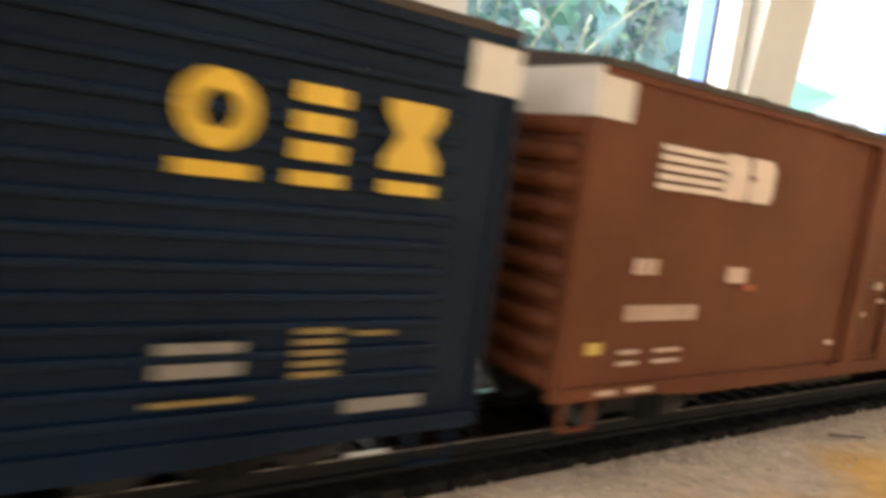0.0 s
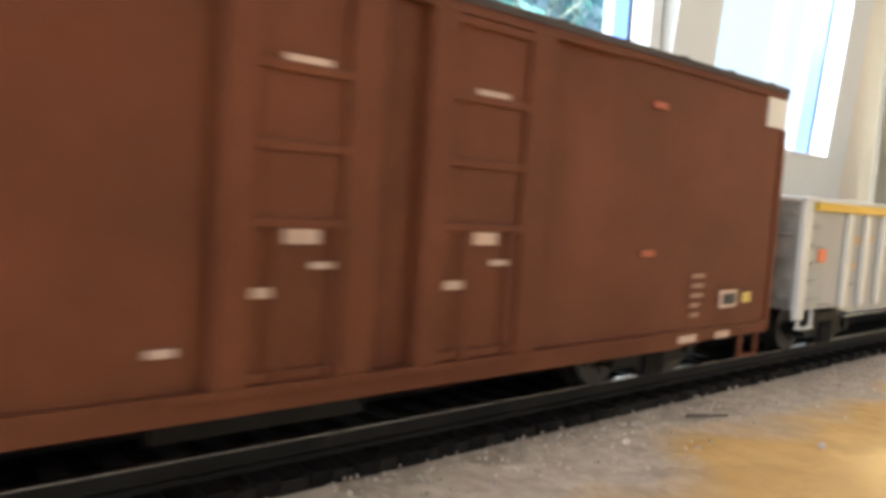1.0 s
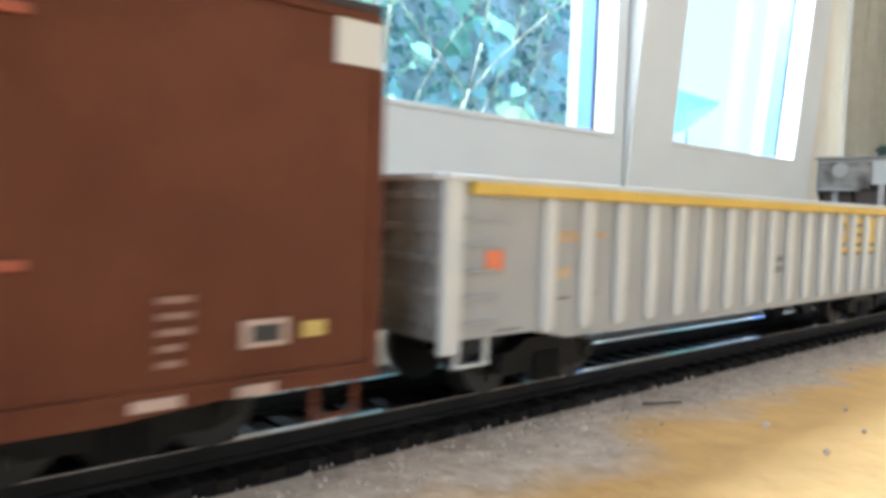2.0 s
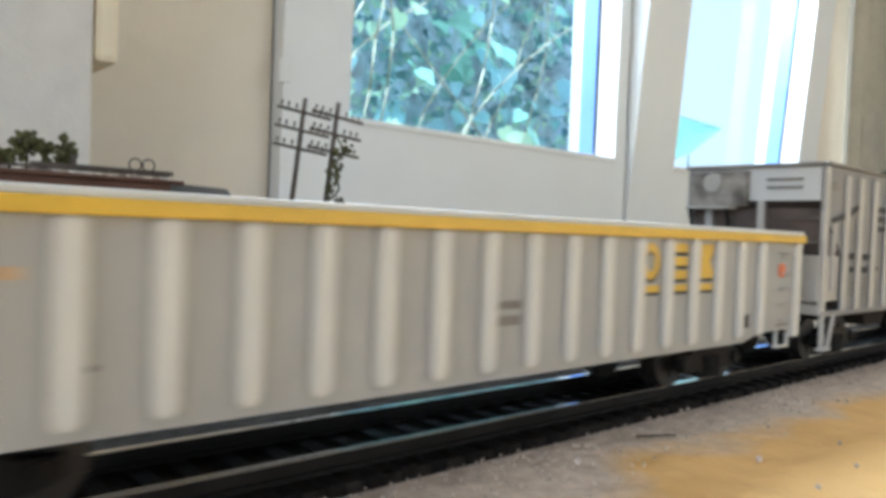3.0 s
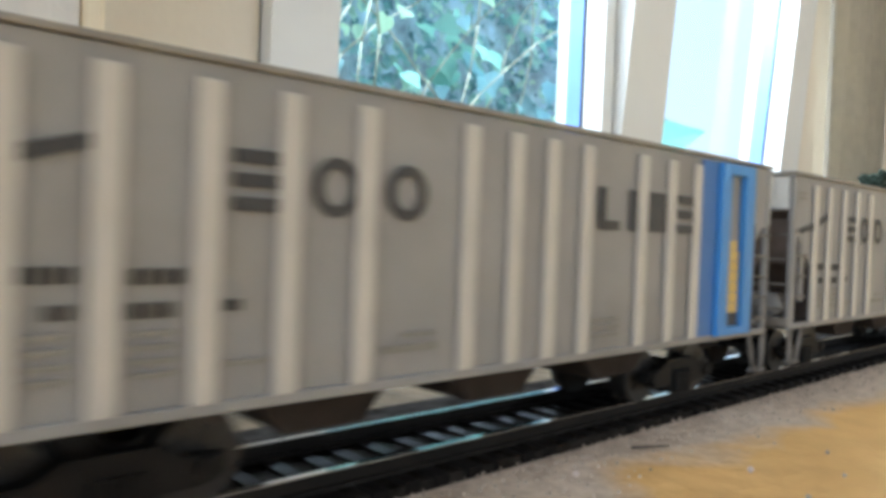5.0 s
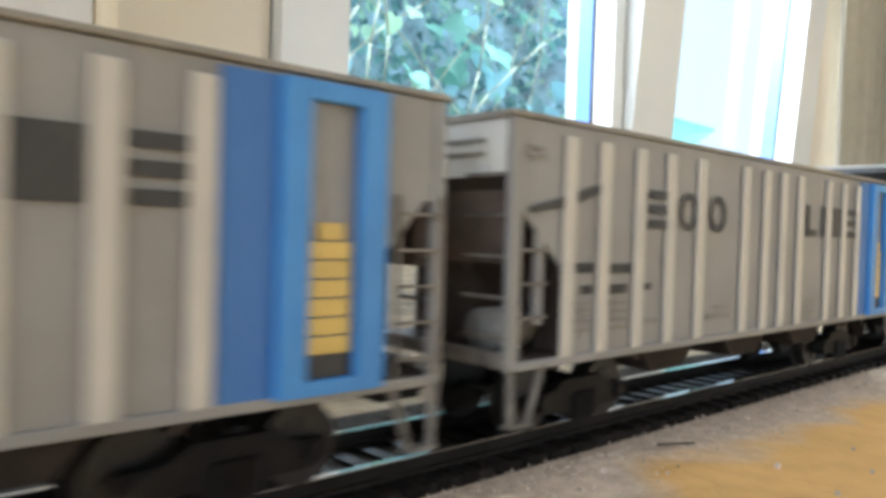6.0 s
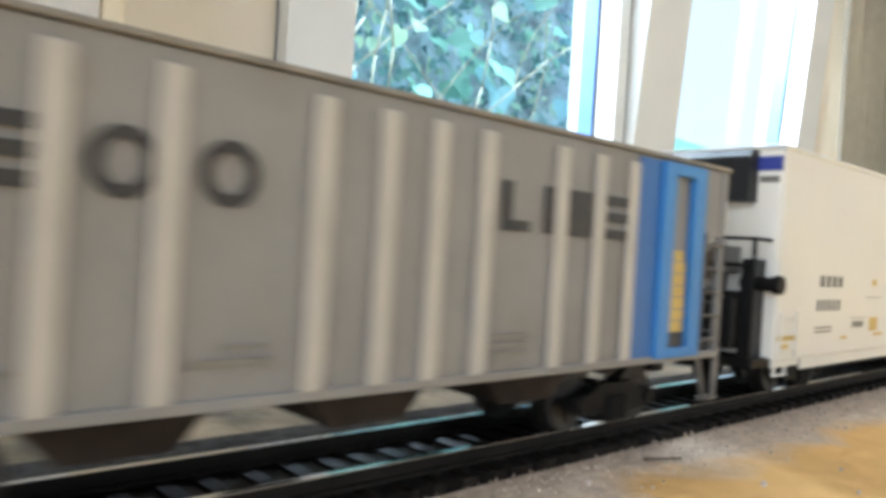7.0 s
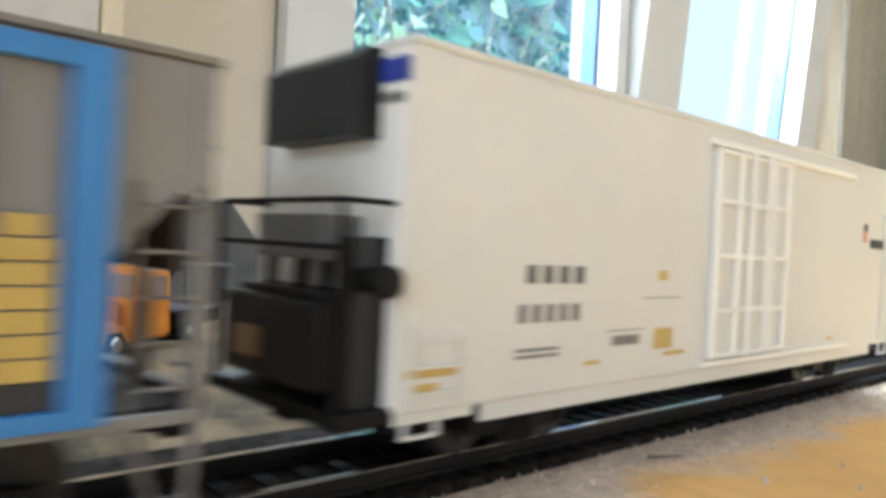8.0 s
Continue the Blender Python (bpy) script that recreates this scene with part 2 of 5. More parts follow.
def room():
    structure("floor", boxes((-2.5, 3.4, -3.2, 0.80, FLOOR_Z - 0.05, FLOOR_Z)), M_FLOOR, "brown wooden room floor")
    structure("ceiling", boxes((-2.5, 3.4, -3.2, 1.0, 1.65, 1.7)), M_CEIL, "white plastered ceiling")
    # layout board: an uneven sheet of sand and gravel
    bm = bmesh.new()
    bmesh.ops.create_grid(bm, x_segments=150, y_segments=90, size=0.5)
    for v in bm.verts:
        x, y = -0.55 + (v.co.x + 0.5) * 2.9, -0.35 + (v.co.y + 0.5) * 1.1
        amp = 0.0 if 0.072 < y < 0.128 else 0.0012
        v.co = (x, y, GROUND - 0.0006 + amp * noise.noise((x * 30, y * 30, 0)) + (0.0 if y < 0.13 else min(0.004, (y - 0.13) * 0.05)))
    bmesh.ops.solidify(bm, geom=bm.faces[:], thickness=0.02)
    structure("ground", bm, M_SAND, "sand-coloured layout board with a grey gravel strip, shade painted in behind the track")
    e = tagged(new("layout_table"), "wooden trestle table under the layout board", "table")
    e.location = (0.9, 0.2, FLOOR_Z)
    top = -FLOOR_Z + GROUND - 0.0235
    part("tabletop", boxes((-1.44, 1.44, -0.54, 0.54, top - 0.03, top), bevel=0.003), M_FLOOR, e)
    for x in (-1.36, 1.36):
        for y in (-0.47, 0.47):
            part("leg", boxes((x - 0.03, x + 0.03, y - 0.03, y + 0.03, 0, top - 0.03), bevel=0.003), M_FLOOR, e)
    # window wall with two openings
    W1, W2, Z0, Z1 = (0.4285, 1.1135), (1.1175, 1.885), 0.058, 1.45
    structure("wall_north", boxes((-2.5, W1[0], WALL_Y, WALL_Y + 0.09, FLOOR_Z, 1.65), (W1[0], W2[1], WALL_Y, WALL_Y + 0.09, FLOOR_Z, Z0),
              (W1[0], W2[1], WALL_Y, WALL_Y + 0.09, Z1, 1.65), (W2[1], 3.4, WALL_Y, WALL_Y + 0.09, FLOOR_Z, 1.65)), M_PLASTER, "cream plastered wall with two windows")
    structure("pilaster", boxes((-2.5, 0.20, 0.69, WALL_Y, FLOOR_Z, 1.65), bevel=0.004), M_ROUGHCAST, "wall projection with textured pale wallpaper")
    # cream strip as the corner's lit stretch; it stops where the shadow begins
    structure("corner_bead", boxes((0.2005, 0.222, 0.692, 0.7999, 0.178, 1.65), bevel=0.006), M_LIT_CORNER, "pale cream strip standing for the lit upper part of the wall corner")
    structure("wall_east", boxes((3.4, 3.6, -3.2, WALL_Y + 0.25, FLOOR_Z, 1.65)), M_PLASTER, "cream plastered side wall")
    structure("wall_west", boxes((-2.7, -2.5, -3.2, -2.4, FLOOR_Z, 1.65), (-2.7, -2.5, 0.0, WALL_Y + 0.09, FLOOR_Z, 1.65), (-2.7, -2.5, -2.4, 0.0, FLOOR_Z, -0.05),
              (-2.7, -2.5, -2.4, 0.0, 1.35, 1.65)), M_PLASTER, "cream plastered side wall with a window opening")
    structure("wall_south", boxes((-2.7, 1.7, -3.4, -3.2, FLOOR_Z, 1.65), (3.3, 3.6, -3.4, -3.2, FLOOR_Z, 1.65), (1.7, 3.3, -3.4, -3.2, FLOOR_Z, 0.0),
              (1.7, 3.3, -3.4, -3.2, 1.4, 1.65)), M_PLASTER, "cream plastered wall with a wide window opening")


room()


def sash(name, x0, x1, z0, z1, left, right, foot, m, label):
    """A window leaf in its own plane: deep white bars, a seal painted sky-blue in the reveal, the pane at the back."""
    e = tagged(new(name), label, "window", "", "structure")
    e.matrix_basis = m
    d = 0.105
    g0, g1, h0, h1 = x0 + left, x1 - right, z0 + foot, z1 - 0.08
    f = part("window_frame", boxes((x0, g0, 0, d, z0, z1), (g1, x1, 0, d, z0, z1), (g0, g1, 0, d, z0, h0), (g0, g1, 0, d, h1, z1)), M_FRAME, e, "white plastic frame")
    part("lip", boxes((g0, g1, -0.003, 0.004, h0 - 0.006, h0 + 0.002), bevel=0.001), M_FRAME, f, "white glazing lip")
    # blue of this strip is the sky's reflection in the sash gap, as paint
    part("seal", boxes((g1 - 0.003, g1, 0.045, 0.078, h0, h1)), M_SEAL_SKY, f, "rubber seal strip, blue sky reflection painted on")
    part("seal_line", boxes((g1 - 0.004, g1, 0.042, 0.045, h0, h1), (g0, g1, 0.07, 0.074, h0 + 0.002, h0 + 0.008)), M_BLACK, f, "thin dark gasket")
    p = part("pane", boxes((g0, g1, 0.09, 0.094, h0, h1)), M_GLASS, e, "clear window pane")
    p.visible_shadow = False
    return e


sash("window_1", 0.432, 1.113, 0.062, 1.44, 0.0945, 0.031, 0.115, pose(0, 0.777, 0), "white plastic window leaf, closed, before green ivy")
sash("window_2", 0.0, 0.757, 0.0, 1.38, 0.133, 0.100, 0.115, pose(1.118, 0.772, 0.062, 4.2), "white plastic window leaf tilted open into the room")
def hinge():
    w = bpy.data.objects["window_1"]
    bm = cyl(bmesh.new(), (0.4285, -0.004, 0.205), (0.4285, -0.004, 0.232), 0.0045, seg=12)
    box(bm, 0.430, 0.441, -0.003, 0.001, 0.207, 0.230)
    part("hinge", bm, M_FRAME, w, "white plastic hinge")


hinge()
structure("mullion", boxes((1.1135, 1.1175, 0.80, 0.9, 0.055, 1.45)), M_FRAME, "white post between the windows")


# ---------------------------------------------------------------- track
def track():
    e = tagged(new("railway_track"), "dark model railway track with bright rails on the sand board", "track")
    e.location = (0, TRACK_Y, BED)
    h = RAIL - BED
    x0, x1 = -0.45, 2.2
    for s in (-1, 1):
        y = s * 0.00825
        r = part("rail", boxes((x0, x1, y - 0.0006, y + 0.0006, h - 0.00018, h)), M_RAIL, e, "bright polished steel rail head")
        outline = [(-0.0011, h - 0.0026), (0.0011, h - 0.0026), (0.0011, h - 0.0020), (0.0003, h - 0.0020), (0.0003, h - 0.0008), (0.0006, h - 0.0008), (0.0006, h - 0.00018),
                   (-0.0006, h - 0.00018), (-0.0006, h - 0.0008), (-0.0003, h - 0.0008), (-0.0003, h - 0.0020), (-0.0011, h - 0.0020)]
        bm = prism(bmesh.new(), [(y + a, b) for a, b in outline], -x1, -x0)
        bmesh.ops.rotate(bm, cent=(0, 0, 0), matrix=Matrix.Rotation(radians(90), 3, "Z"), verts=bm.verts)
        part("rail_web", bm, M_RAILSIDE, r)
    me = bpy.data.meshes.new("tie")
    bm = boxes((-0.0014, 0.0014, -0.0132, 0.0138, -0.001, h - 0.0026), bevel=0.0002)
    bm.to_mesh(me)
    bm.free()
    me.materials.append(M_TIE)
    n = int((1.2 + 0.2) / 0.0062)
    for i in range(n):
        share("tie", me, e, pose(-0.2 + i * 0.0062 + random.uniform(-0.0004, 0.0004), random.uniform(-0.0006, 0.0006), 0, 0, 0, random.uniform(-1.5, 1.5)))
    far = bmesh.new()
    for i in range(160):
        box(far, 1.2 + i * 0.0062, 1.2028 + i * 0.0062, -0.0132, 0.0138, -0.001, h - 0.0026)
    tagged(part("far_ties", far, M_TIE, e), kind="stuff")


track()
M_BALLAST = material("dark_ballast", (0.03, 0.026, 0.023), 0.95, vary=0.4, scale=300, bump=0.6, spec=0.0)
structure("roadbed", boxes((-0.5, 2.25, TRACK_Y - 0.0128, TRACK_Y + 0.0265, GROUND - 0.003, BED + 0.0002)), M_BALLAST, "dark ballast bed under the track")


# ---------------------------------------------------------------- rolling stock
RIDE = {"lift": 0.0011}


def dz(z):
    """Height over the rail of a body height z; the bodies ride a little high on their bogies."""
    return z - RAIL + RIDE["lift"]


def cbox(bm, a, b, y0, y1, z0, z1, bevel=0.0):
    return box(bm, a, b, y0, y1, dz(z0), dz(z1), bevel)


HW = 0.0185
WHEELS = []


def bogie(car, x, light=False):
    b = part("bogie", boxes((-0.0025, 0.0025, -0.0115, 0.0115, 0.0035, 0.0068)), M_DARK, car, "dark bogie", pose(x, 0, 0))
    for s in (-1, 1):
        bm = bmesh.new()
        y = s * 0.0118
        prism(bm, [(-0.0125, 0.0045), (-0.0095, 0.0032), (-0.005, 0.0032), (-0.003, 0.0014), (0.003, 0.0014), (0.005, 0.0032), (0.0095, 0.0032), (0.0125, 0.0045),
                   (0.0125, 0.0066), (0.008, 0.0068), (0.005, 0.0086), (-0.005, 0.0086), (-0.008, 0.0068), (-0.0125, 0.0066)], y - 0.001, y + 0.001)
        for k in (-0.0018, 0, 0.0018):
            cyl(bm, (k, y - s * -0.0013, 0.0018), (k, y + s * 0.0013, 0.0062), 0.0008, seg=8)
        for k in (-0.0105, 0.0105):
            cyl(bm, (k, y - 0.0016, 0.0052), (k, y + 0.0016, 0.0052), 0.0014, seg=10)
        part("side_frame", bm, M_DARK, b)
    for k in (-0.0105, 0.0105):
        bm = bmesh.new()
        for s in (-1, 1):
            y = s * 0.00825
            cyl(bm, (0, y - 0.0013, 0), (0, y + 0.0013, 0), 0.0054, seg=24)
            cyl(bm, (0, y - s * 0.0013, 0), (0, y - s * 0.0019, 0), 0.0062, seg=24)
            for a in range(4):
                box(bm, 0.0018, 0.0036, y + s * 0.0013, y + s * 0.0016, -0.0005, 0.0005)
                bmesh.ops.rotate(bm, cent=(0, 0, 0), matrix=Matrix.Rotation(radians(90), 3, "Y"), verts=bm.verts)
        cyl(bm, (0, -0.008, 0), (0, 0.008, 0), 0.001, seg=8)
        w = part("wheelset", bm, M_WHEEL, b, "worn steel wheelset", pose(k, 0, 0.0054), smooth=False)
        WHEELS.append((w, k))


def coupler(car, x, s):
    bm = boxes((min(x, x + s * 0.007), max(x, x + s * 0.007), -0.0011, 0.0011, 0.0075, 0.0095), (x + s * 0.0045 - 0.0022, x + s * 0.0045 + 0.0022, -0.0024, 0.0024, 0.0068, 0.0102), bevel=0.0003)
    part("coupler", bm, M_DARK, car)


def marks(car, name, rows, mat, label="", y=-HW):
    """Painted bars on the near side: rows of x0, x1, z0, z1."""
    for a, b, z0, z1 in rows:
        bm = bmesh.new()
        cbox(bm, a, b, y - 0.00012, y + 0.0001, z0, z1)
        part(name, bm, mat, car, label)


def word_bars(x0, x1, z0, z1, n, gap=0.34):
    """A line of writing that cannot be read: n upright bars."""
    w = (x1 - x0) / n
    return [(x0 + i * w, x0 + i * w + w * (1 - gap), z0, z1) for i in range(n)]


def ladder(car, x0, x1, y, z0, z1, n, mat, name="ladder"):
    """Two stiles with rungs, or rungs alone as grab irons."""
    if name == "ladder":
        bm = bmesh.new()
        for x in (x0, x1):
            cbox(bm, x - 0.00025, x + 0.00025, y - 0.0005, y, z0, z1)
        car, name = part("ladder", bm, mat, car), "rung"
    for i in range(n):
        z = z0 + (i + 0.5) * (z1 - z0) / n
        bm = bmesh.new()
        cbox(bm, min(x0, x1), max(x0, x1), y - 0.0007, y - 0.0003, z - 0.0002, z + 0.0002)
        part(name, bm, mat, car)


def ring(bm, cx, cz, rx, rz, thick, y, a0=0, a1=360, n=24):
    """A flat band round an ellipse, from angle a0 to a1."""
    pts = []
    for i in range(n + 1):
        a = radians(a0 + (a1 - a0) * i / n)
        pts.append((cx + rx * math.cos(a), cz + rz * math.sin(a), cx + (rx - thick) * math.cos(a), cz + (rz - thick) * math.sin(a)))
    f = [(bm.verts.new((p[0], y, dz(p[1]))), bm.verts.new((p[2], y, dz(p[3])))) for p in pts]
    for u, v in zip(f, f[1:]):
        bm.faces.new((u[0], u[1], v[1], v[0]))


def emblem(car, xs, z0, z1, ws, y, mat, label):
    """A plain ring, three stacked bars and a waisted block, each with an underline below it."""
    h, zm = z1 - z0, (z0 + z1) / 2
    bm = bmesh.new()
    ring(bm, xs[0] + ws[0] / 2, zm, ws[0] / 2, h / 2, ws[0] * 0.26, y)
    part("emblem_ring", bm, mat, car, label)
    marks(car, "emblem_bar", [(xs[1] + ws[1] * 0.04, xs[1] + ws[1] * 0.96, z0 + k * h, z0 + k * h + h * 0.25) for k in (0, 0.375, 0.75)], mat, label, y)
    bm = bmesh.new()
    w = ws[2]
    pts = [(0, 0), (1, 0), (1, 0.2), (0.76, 0.5), (1, 0.8), (1, 1), (0, 1), (0, 0.8), (0.24, 0.5), (0, 0.2)]
    prism(bm, [(xs[2] + w * a, dz(z0 + h * b)) for a, b in pts], y - 0.0001, y + 0.0001)
    part("emblem_waist", bm, mat, car, label)
    marks(car, "emblem_underline", [(x, x + w, z0 - h * 0.34, z0 - h * 0.15) for x, w in zip(xs, ws)], mat, label, y)


def steps(car, x, mat, z1, drop=0.006):
    bm = bmesh.new()
    for k in (-0.0028, 0.0028):
        cbox(bm, x + k - 0.0003, x + k + 0.0003, -HW + 0.0004, -HW + 0.001, z1 - drop, z1)
    cbox(bm, x - 0.0031, x + 0.0031, -HW + 0.0002, -HW + 0.0012, z1 - drop - 0.0004, z1 - drop)
    part("step", bm, mat, car)


def car_base(name, s0, s1, label, inset=0.03, cat="railway car"):
    e = tagged(new(name), label, cat, "train")
    e["at"] = (s0 + s1) / 2
    e.location = ((s0 + s1) / 2, TRACK_Y, RAIL)
    h = (s1 - s0) / 2
    for s in (-1, 1):
        bogie(e, s * (h - inset))
        coupler(e, s * h, s)
    return e, h


def boxcar(name, s0, s1, paint, label, z0, z1, corrugated_side):
    e, h = car_base(name, s0, s1, label, 0.027)
    bm = bmesh.new()
    cbox(bm, -h, h, -HW + 0.0004, HW - 0.0004, z0 + 0.0022, z1 - 0.0012, 0.0003)
    part("body", bm, paint, e)
    # roof: shallow gable with running ribs
    bm = bmesh.new()
    prof = [(-HW - 0.0004, dz(z1 - 0.0016)), (HW + 0.0004, dz(z1 - 0.0016)), (HW + 0.0004, dz(z1 - 0.0006)), (0, dz(z1 + 0.0014)), (-HW - 0.0004, dz(z1 - 0.0006))]
    a = [bm.verts.new((-h, y, z)) for y, z in prof]
    b = [bm.verts.new((h, y, z)) for y, z in prof]
    bm.faces.new(a)
    bm.faces.new(b[::-1])
    for i in range(5):
        bm.faces.new((a[i], b[i], b[(i + 1) % 5], a[(i + 1) % 5]))
    bmesh.ops.recalc_face_normals(bm, faces=bm.faces)
    part("roof", bm, M_ROOF, e, "dark weathered ribbed roof")
    for i in range(13):
        x = -h + 0.006 + i * (2 * h - 0.012) / 12
        bm = bmesh.new()
        cbox(bm, x - 0.0006, x + 0.0006, -HW - 0.0003, HW + 0.0003, z1 - 0.0012, z1 - 0.0003)
        part("roof_rib", bm, M_ROOF, e)
    # side sill
    for s in (-1, 1):
        bm = bmesh.new()
        prism(bm, [(-h, dz(z0 + 0.0024)), (-h, dz(z0 + 0.0008)), (-h + 0.02, dz(z0 + 0.0008)), (-h + 0.03, dz(z0)), (h - 0.03, dz(z0)), (h - 0.02, dz(z0 + 0.0008)), (h, dz(z0 + 0.0008)), (h, dz(z0 + 0.0024))],
              s * HW, s * (HW - 0.0012))
        cbox(bm, -h, h, s * HW - 0.0003, s * HW + 0.0003, z0 + 0.0022, z0 + 0.0028)
        part("side_sill", bm, paint, e)
        bm = bmesh.new()
        cbox(bm, -h, h, s * HW - 0.0002, s * HW + 0.0002, z1 - 0.0026, z1 - 0.0016)
        part("top_chord", bm, paint, e)
    # corrugated ends
    for s in (-1, 1):
        n = 10
        for i in range(n):
            bm = bmesh.new()
            z = z0 + 0.004 + i * (z1 - z0 - 0.013) / (n - 1)
            cyl(bm, (s * h, -HW + 0.002, dz(z)), (s * h, HW - 0.002, dz(z)), 0.0013, seg=10)
            part("end_corrugation", bm, paint, e, smooth=True)
        bm = bmesh.new()
        cbox(bm, s * h - 0.0002, s * (h + 0.0004), -HW + 0.0003, HW - 0.0003, z1 - 0.0078, z1 - 0.0016)
        cbox(bm, s * h - s * 0.0062, s * (h + 0.0004), -HW + 0.0001, -HW + 0.0006, z1 - 0.0078, z1 - 0.0016)
        part("end_band", bm, M_WHITE, e, "white height warning band")
        bm = bmesh.new()
        cbox(bm, s * h - 0.0006, s * h + 0.0006, -HW - 0.0001, -HW + 0.0012, z0 + 0.001, z1 - 0.008)
        part("corner_post", bm, paint, e)
        steps(e, s * (h - 0.005), paint, z0 + 0.001, 0.004)
    bm = bmesh.new()
    cbox(bm, -h + 0.01, h - 0.01, -0.002, 0.002, z0 - 0.003, z0 + 0.003)
    cbox(bm, -0.02, 0.005, -0.012, -0.004, z0 - 0.004, z0 + 0.002)
    part("underframe", bm, M_DARK, e)
    return e, h


def oxide_boxcar():
    RIDE["lift"] = 0.0011
    s0, s1, z0, z1 = 0.0375, 0.2168, 0.0172, 0.0628
    e, h = boxcar("boxcar", s0, s1, M_OXIDE, "oxide-red model boxcar with double doors and white striped emblem", z0, z1, False)
    c = (s0 + s1) / 2
    zb, zt = z0 + 0.003, z1 - 0.003
    for a, b in ((0.1100, 0.1274), (0.1334, 0.1530)):
        bm = bmesh.new()
        cbox(bm, a - c, b - c, -HW - 0.0006, -HW + 0.0004, zb, zt)
        d = part("door", bm, M_OXIDE, e, "oxide-red sliding door with raised frame")
        bm = bmesh.new()
        for p, q in ((a, a + 0.0035), (b - 0.0042, b)):
            cbox(bm, p - c, q - c, -HW - 0.0014, -HW - 0.0006, zb, zt, 0.0003)
        for z in (0.0506, 0.0432, 0.0358, zb + 0.0008, zt - 0.0008):
            cbox(bm, a - c, b - c, -HW - 0.0012, -HW - 0.0006, z - 0.0005, z + 0.0005, 0.0002)
        part("door_frame", bm, M_OXIDE, d)
        bm = bmesh.new()
        for k in (0.35, 0.72):
            x = a + (b - a) * k - c
            cyl(bm, (x, -HW - 0.0016, dz(zb)), (x, -HW - 0.0016, dz(0.0355)), 0.0003, seg=8)
        part("lock_bar", bm, M_OXIDE, d)
        m1 = (a + b) / 2 - c
        marks(d, "placard", [(m1 - 0.0025, m1 + 0.0025, 0.0508, 0.0518), (m1 - 0.002, m1 + 0.002, 0.0338, 0.0356), (m1 + 0.0012, m1 + 0.0042, 0.0313, 0.032), (m1 - 0.006, m1 - 0.003, 0.0286, 0.0296)],
              M_DULL, "small faded white placards", -HW - 0.0008)
    bm = bmesh.new()
    cbox(bm, 0.106 - c, 0.156 - c, -HW - 0.0012, -HW, zb - 0.0008, zb)
    part("door_track", bm, M_OXIDE, e)
    bm = bmesh.new()
    cbox(bm, 0.095 - c, 0.168 - c, -HW - 0.001, -HW, zt, zt + 0.0006)
    part("door_track", bm, M_OXIDE, e)
    # striped emblem of plain shapes
    rows = [(0.0508 - c, 0.0655 - c, 0.0472 + i * 0.00130, 0.0472 + i * 0.00130 + 0.00085) for i in range(5)]
    marks(e, "emblem_stripe", rows, M_LETTER, "white stripe of the emblem")
    for a, b, lean in ((0.0652, 0.0718, 0.0006), (0.0722, 0.0785, 0.0)):
        bm = bmesh.new()
        prism(bm, [(a - c + lean, dz(0.0470)), (b - c - 0.0008, dz(0.0470)), (b - c, dz(0.0482)), (b - c - lean, dz(0.0524)), (b - c - 0.0012, dz(0.0536)), (a - c, dz(0.0536)), (a - c, dz(0.0512)), (a - c + 0.0016, dz(0.0506)), (a - c + lean, dz(0.0498))], -HW - 0.0002, -HW)
        part("emblem_block", bm, M_LETTER, e, "white block of the emblem")
    w = word_bars(0.0488 - c, 0.0542 - c, 0.0354, 0.0376, 3) + word_bars(0.0486 - c, 0.0648 - c, 0.0289, 0.0311, 7)
    for z in (0.0226, 0.0242):
        w += [(0.0484 - c, 0.0525 - c, z, z + 0.0006), (0.056 - c, 0.0618 - c, z, z + 0.0006)]
    w += [(0.0515 - c, 0.0567 - c, 0.0185, 0.0197), (0.045 - c, 0.049 - c, 0.0185, 0.0194), (0.0705 - c, 0.0755 - c, 0.0345, 0.0369)]
    five = []
    for i in range(5):
        five.append((0.1905 - c, 0.1905 + 0.0035 * (1 if i < 3 else 0.7) - c, 0.0285 - i * 0.0016, 0.0292 - i * 0.0016))
    w += [(0.1995 - c, 0.2050 - c, 0.0232, 0.0262), (0.188 - c, 0.193 - c, 0.018, 0.0192), (0.199 - c, 0.2035 - c, 0.018, 0.0192), (0.1045 - c, 0.107 - c, 0.0235, 0.0243)]
    marks(e, "lettering", w, M_DULL)
    marks(e, "lettering", five, material("worn_pink_lettering", (0.27, 0.15, 0.11), 0.6, vary=0.2, scale=300))
    marks(e, "black_panel", [(0.2005 - c, 0.204 - c, 0.0238, 0.0256)], M_INK, y=-HW - 0.0002)
    marks(e, "yellow_mark", [(0.0418 - c, 0.0446 - c, 0.0244, 0.026), (0.2068 - c, 0.2098 - c, 0.0238, 0.0256)], M_GOLD, "yellow inspection marks")
    for x, z in ((0.1776, 0.0545), (0.1773, 0.0326), (0.0765, 0.0338)):
        bm = bmesh.new()
        cbox(bm, x - c - 0.0016, x - c + 0.0016, -HW - 0.0004, -HW, z - 0.0005, z + 0.0005, 0.0002)
        part("side_bracket", bm, M_ORANGE2, e, "small dull red bracket")
    return e


